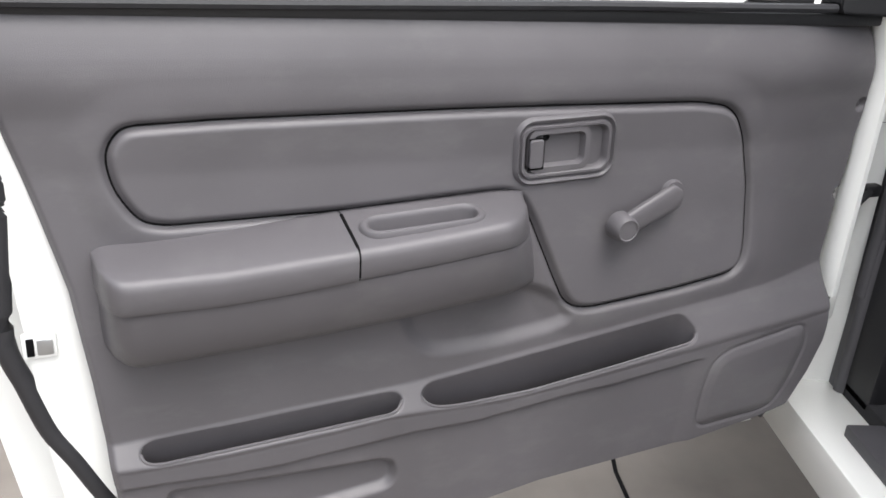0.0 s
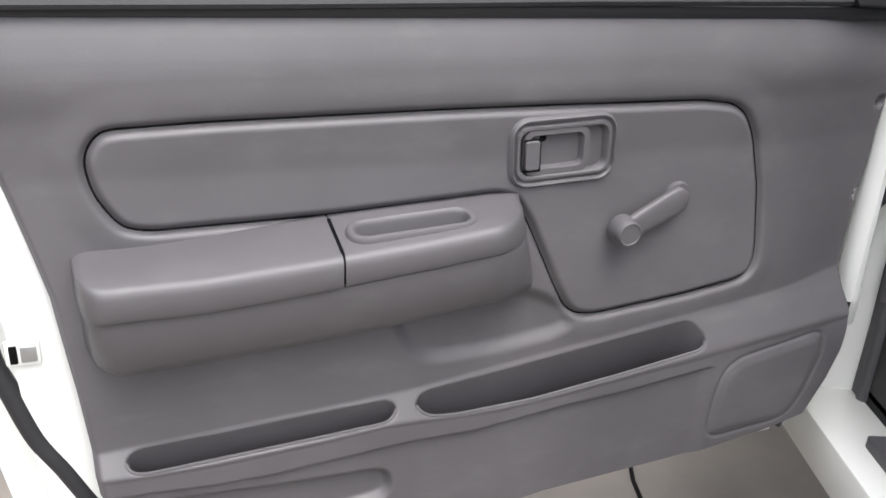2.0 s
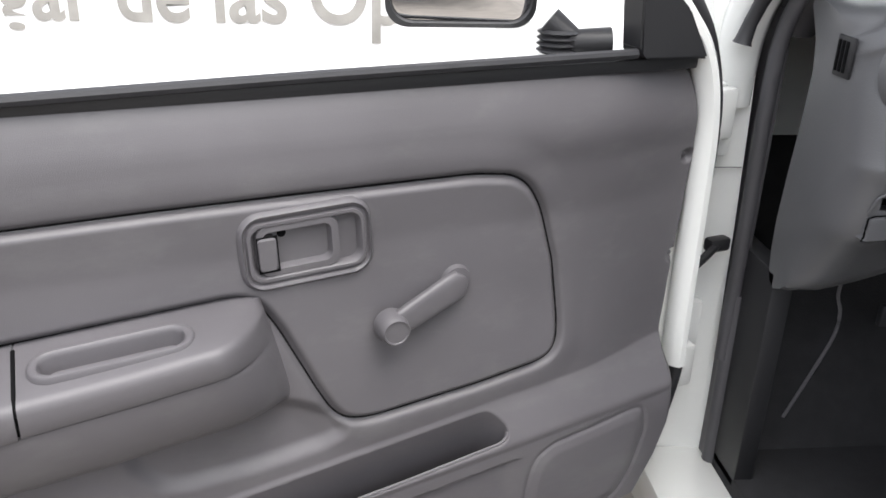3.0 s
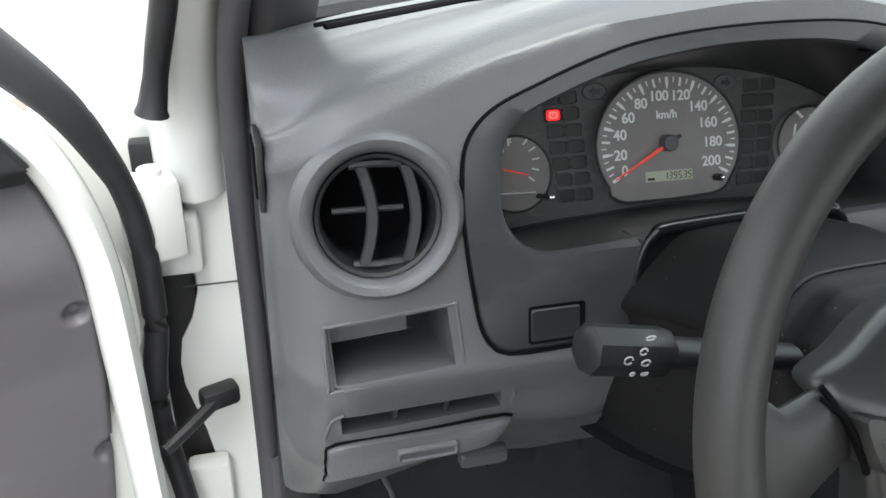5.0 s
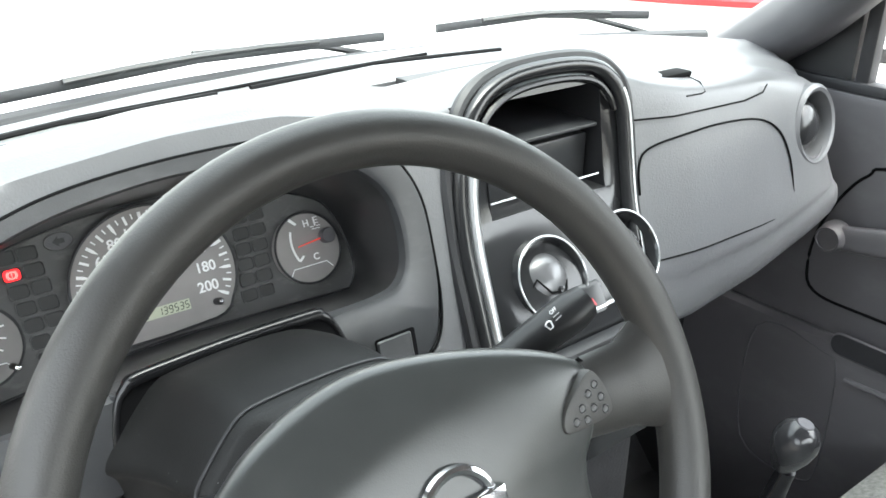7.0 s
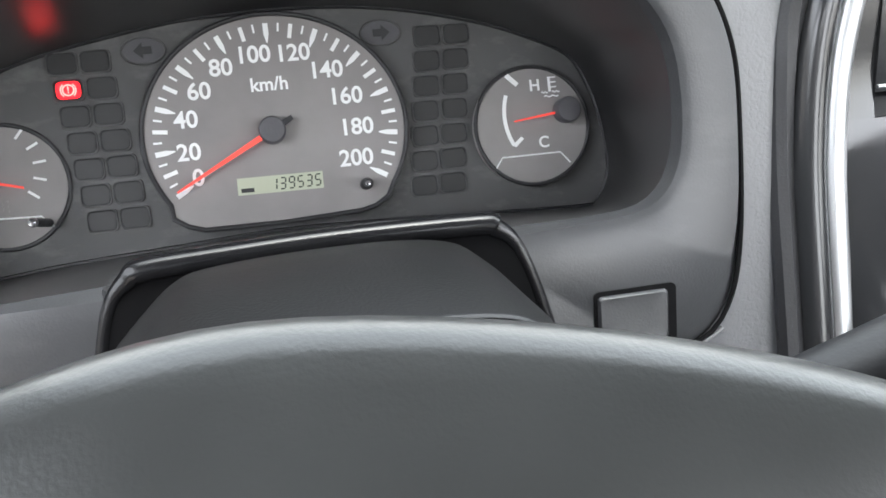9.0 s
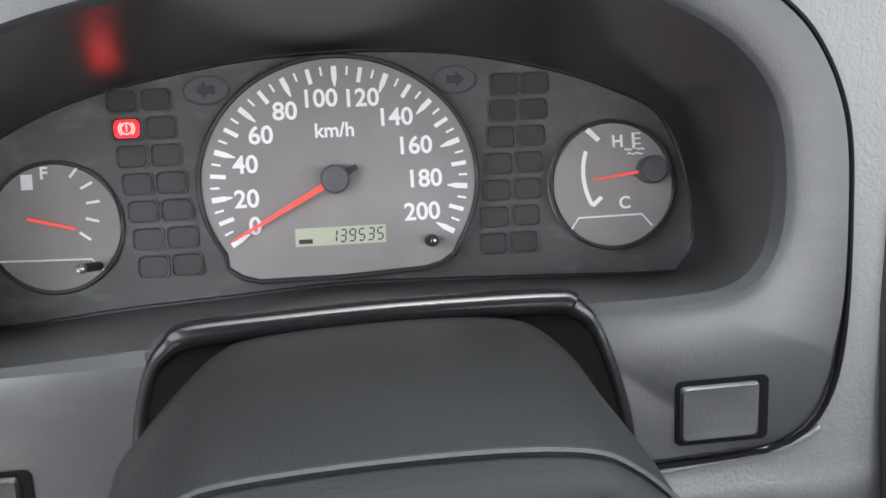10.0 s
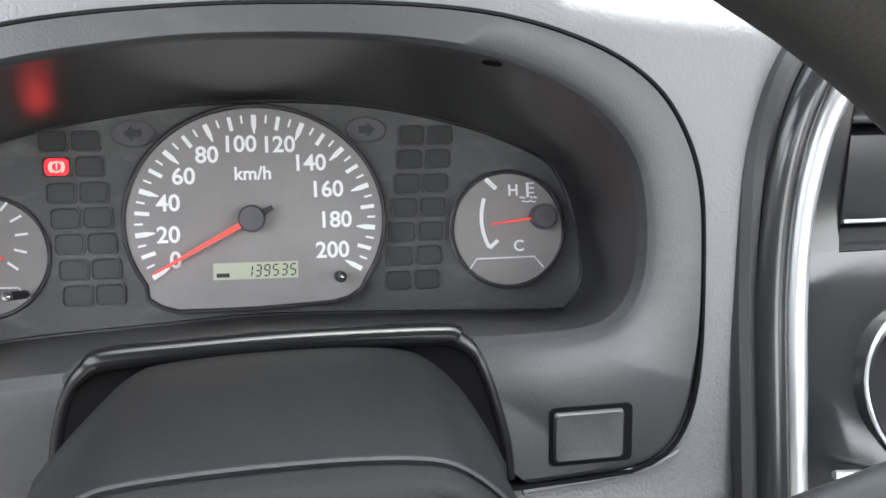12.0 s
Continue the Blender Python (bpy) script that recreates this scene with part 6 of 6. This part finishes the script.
part("lower_console", box((-0.105, -0.165, 0.64), (0.095, 0.10, 0.97), 0.012), M_CARPET, stack, "dark lower console")
# passenger-side seams and glovebox
def FR(x, z, d=0.0):
    return Vector((x, face_y(z) - soft(x, BULGE) * 1.1 - d, z))


part("pad_seam", tube([FR(x, z, 0.001) for x, z in ((0.112, 1.260), (0.165, 1.258), (0.277, 1.2586), (0.312, 1.2625), (0.322, 1.270))], 0.0010, 6), M_HOLE, dash)
GLOVE = [(0.112, 1.185), (0.114, 1.212), (0.1254, 1.228), (0.1624, 1.2364), (0.2284, 1.2408), (0.299, 1.2355), (0.342, 1.215), (0.362, 1.18), (0.365, 1.140)]
part("glovebox_seam", tube([FR(x, z, 0.001) for x, z, _ in spline([(a, b, 0) for a, b in GLOVE], 5)], 0.0012, 6), M_HOLE, dash)
# near-black line painting the shadow under the glovebox ledge
part("glovebox_ledge_shade", tube([FR(0.13 + 0.023 * k, 1.114 + 0.0006 * k, 0.001) for k in range(11)], 0.0010, 6), M_HOLE, dash)
# solid black bar, painted shade of the short slot
part("side_vent_slot", box((0.170, -0.088, 1.287), (0.222, -0.066, 1.2935), 0.002), M_HOLE, dash, "short demister slot on the dash top")
part("cover_seam", tube([(0.218, -0.086, 1.2872), (0.222, -0.099, 1.283), (0.219, -0.109, 1.2752), (0.212, -0.110, 1.2742), (0.187, -0.1095, 1.2752)], 0.0008, 6), M_HOLE, dash)

# ---- passenger door, closed ----
pd_ = thing("passenger_door", Matrix(), "closed passenger door with grey trim and window crank", "car door")
part("door_trim", box((0.545, -1.15, 0.50), (0.60, 0.10, 1.225), 0.012), M_DOOR, pd_, "grey moulded trim")
part("lower_trim", box((0.515, -1.15, 0.50), (0.55, 0.08, 0.885), 0.014), M_DOOR, pd_)
slot_o = [(-0.40 + a, 0.888 + b) for a, b in round_rect(0.46, 0.030, 0.0145)]
# no hole here: a dark slab paints the pocket's inner shade
part("map_pocket", prism(slot_o, lambda u, v, d: Vector((0.5145 - d, u, v)), 0.0, 0.003), M_RUBBER, pd_, "dark sheet painting the shaded map pocket opening")
part("pocket_lip", tube([(0.5140, y, z) for y, z in slot_o], 0.0022, 6, True), M_DOOR, pd_)
for pts in ([(-0.055, 0.86), (-0.06, 0.66), (-0.17, 0.64), (-0.19, 0.70), (-0.185, 0.84), (-0.16, 0.865)],):
    part("speaker_seam", tube([(0.5140, y, z) for y, z, _ in spline([(a, b, 0) for a, b in pts], 5, True)], 0.0012, 6, True), M_SEAL, pd_)
part("trim_ledge", tube([(0.512, -1.1, 0.855), (0.512, -0.5, 0.850), (0.512, -0.20, 0.838)], 0.004, 8), M_DOOR, pd_)
PI = [(-0.098, 0.975), (-0.104, 1.03), (-0.125, 1.082), (-0.155, 1.122), (-0.20, 1.140), (-0.50, 1.16), (-0.95, 1.15), (-0.97, 1.02), (-0.55, 0.985), (-0.45, 0.935), (-0.20, 0.928), (-0.115, 0.934)]
part("seam", tube([(0.5445, y, z) for y, z, _ in spline([(a, b, 0) for a, b in PI], 5, True)], 0.0022, 6, True), M_HOLE, pd_)
crank((0.545, -0.222, 1.046), (0.545, -0.137, 1.034), pd_, (-1, 0, 0))
part("belt_rubber", box((0.548, -1.15, 1.222), (0.575, 0.08, 1.238), 0.004), M_RUBBER, pd_)
part("quarter_cover", prism([(-0.10, 1.235), (0.09, 1.235), (-0.10, 1.36)], lambda u, v, d: Vector((0.555 + d, u, v)), 0.0, 0.02), M_BLACK, pd_)
part("frame_post", box((0.552, -0.125, 1.23), (0.575, -0.105, 1.62), 0.004), M_RUBBER, pd_)
part("outer_panel", box((0.60, -1.2, 0.36), (0.64, 0.30, 1.22), 0.01), M_WHITE, pd_)

# ---- gear lever, seat, pedals ----
gear = thing("gear_lever", Matrix(), "gear lever with worn shiny black knob", "gear lever")
M_KNOB = mat("knob_black", (0.025, 0.025, 0.027), 0.16, vary=0.12, vscale=60)
knob_m = Matrix.Translation((0.105, -0.337, 1.005)) @ pose(0, 0, 0, 12, 6, 0)
knob = part("knob", revolve([(0.0, 0.0235), (0.009, 0.0228), (0.016, 0.0180), (0.0205, 0.009), (0.0215, 0.000), (0.0195, -0.011), (0.0145, -0.023), (0.0100, -0.032)], knob_m, 28), M_KNOB, gear, "shiny black knob")
part("knob_badge", revolve([(0.0, 0.0246), (0.0075, 0.0242), (0.0085, 0.0228)], knob_m, 20), M_SEAL, knob, "worn grey shift pattern disc")
part("gaiter", tube([(0.104, -0.335, 0.972), (0.100, -0.328, 0.93), (0.09, -0.31, 0.86), (0.075, -0.285, 0.78), (0.06, -0.26, 0.70), (0.05, -0.245, 0.655)], lambda t: 0.009 + 0.050 * t ** 2.0, 16), M_GLOSS, gear, "black rubber gear gaiter")
seat = thing("bench_seat", Matrix(), "grey patterned cloth bench seat", "seat")
rings = []
for i in range(9):
    t = i / 8
    x = -0.62 + 1.12 * t
    e = 0.012 * math.sin(3.14 * t)
    rings.append([Vector((x, y, z + e)) for y, z in ((-0.31, 0.70), (-0.295, 0.76), (-0.305, 0.795), (-0.34, 0.812), (-0.45, 0.812), (-0.75, 0.785), (-1.0, 0.77), (-1.0, 0.60), (-0.34, 0.60))])
part("cushion", skin(rings), M_SEAT, seat, "grey cloth cushion")
part("backrest", box((-0.62, -1.16, 0.74), (0.50, -0.98, 1.16), 0.05, 4), M_SEAT, seat, "grey cloth backrest")
part("seat_base", box((-0.60, -1.0, 0.478), (0.48, -0.36, 0.61), 0.02), M_BLACK, seat)
for px_, name in ((-0.43, "clutch_pedal"), (-0.31, "brake_pedal")):
    ped = thing(name, Matrix(), "worn rubber foot pedal hanging from its arm", "pedal", "foot pedals")
    part("pedal_pad", box((px_ - 0.032, 0.085, 0.735), (px_ + 0.032, 0.10, 0.775), 0.004), M_RUBBER, ped)
    part("pedal_arm", tube([(px_, 0.10, 0.755), (px_, 0.15, 0.85), (px_, 0.17, 1.0)], 0.007, 8), M_BLACK, ped)

# ---- parked van across the yard ----
van = thing("parked_van", Matrix(), "white parked van with a red side stripe", "van")
vb = [(-2.2, 0.42), (-2.25, 1.1), (-1.9, 1.9), (1.6, 1.95), (2.5, 1.15), (3.1, 1.0), (3.15, 0.42)]
part("van_body", prism(vb, lambda u, v, d: Vector((3.25 + d, u, v)), 0.0, 1.7), M_WHITE, van, "white van body")
part("side_stripe", tube([(3.25, y, 0.86 + 0.05 * math.sin(1.6 * y)) for y in [-2.1 + 0.2 * k for k in range(26)]], 0.035, 6), M_STRIPE, van, "red wavy side stripe")
for k in range(4):
    part("side_grille", box((3.235, 0.78 + 0.09 * k, 0.70), (3.255, 0.84 + 0.09 * k, 0.76)), M_BLACK, van)
for y in (-1.3, 2.1):
    part("van_wheel", revolve([(0.0, 0.0), (0.20, 0.0), (0.31, 0.03), (0.32, 0.18), (0.0, 0.20)], Matrix.Translation((3.45, y, 0.32)) @ pose(0, 0, 0, 0, -90, 0), 28), M_RUBBER, van, "black van wheel")
for y in (-1.6, -0.5, 0.6):
    part("van_window", box((3.238, y, 1.25), (3.256, y + 0.95, 1.75), 0.005), M_GLOSS, van)

# ---- banner print and things outside ----
letters = words("banner_lettering", "El Lugar de las Oportunidades", 0.42, Matrix.Translation((-1.58, 3.496, 0.82)) @ pose(0, 0, 0, 90, 0, 0), M_LETTER, None, 0.001, stretch=0.90)
tagged(letters, "grey slogan printed on the white banner", "lettering")
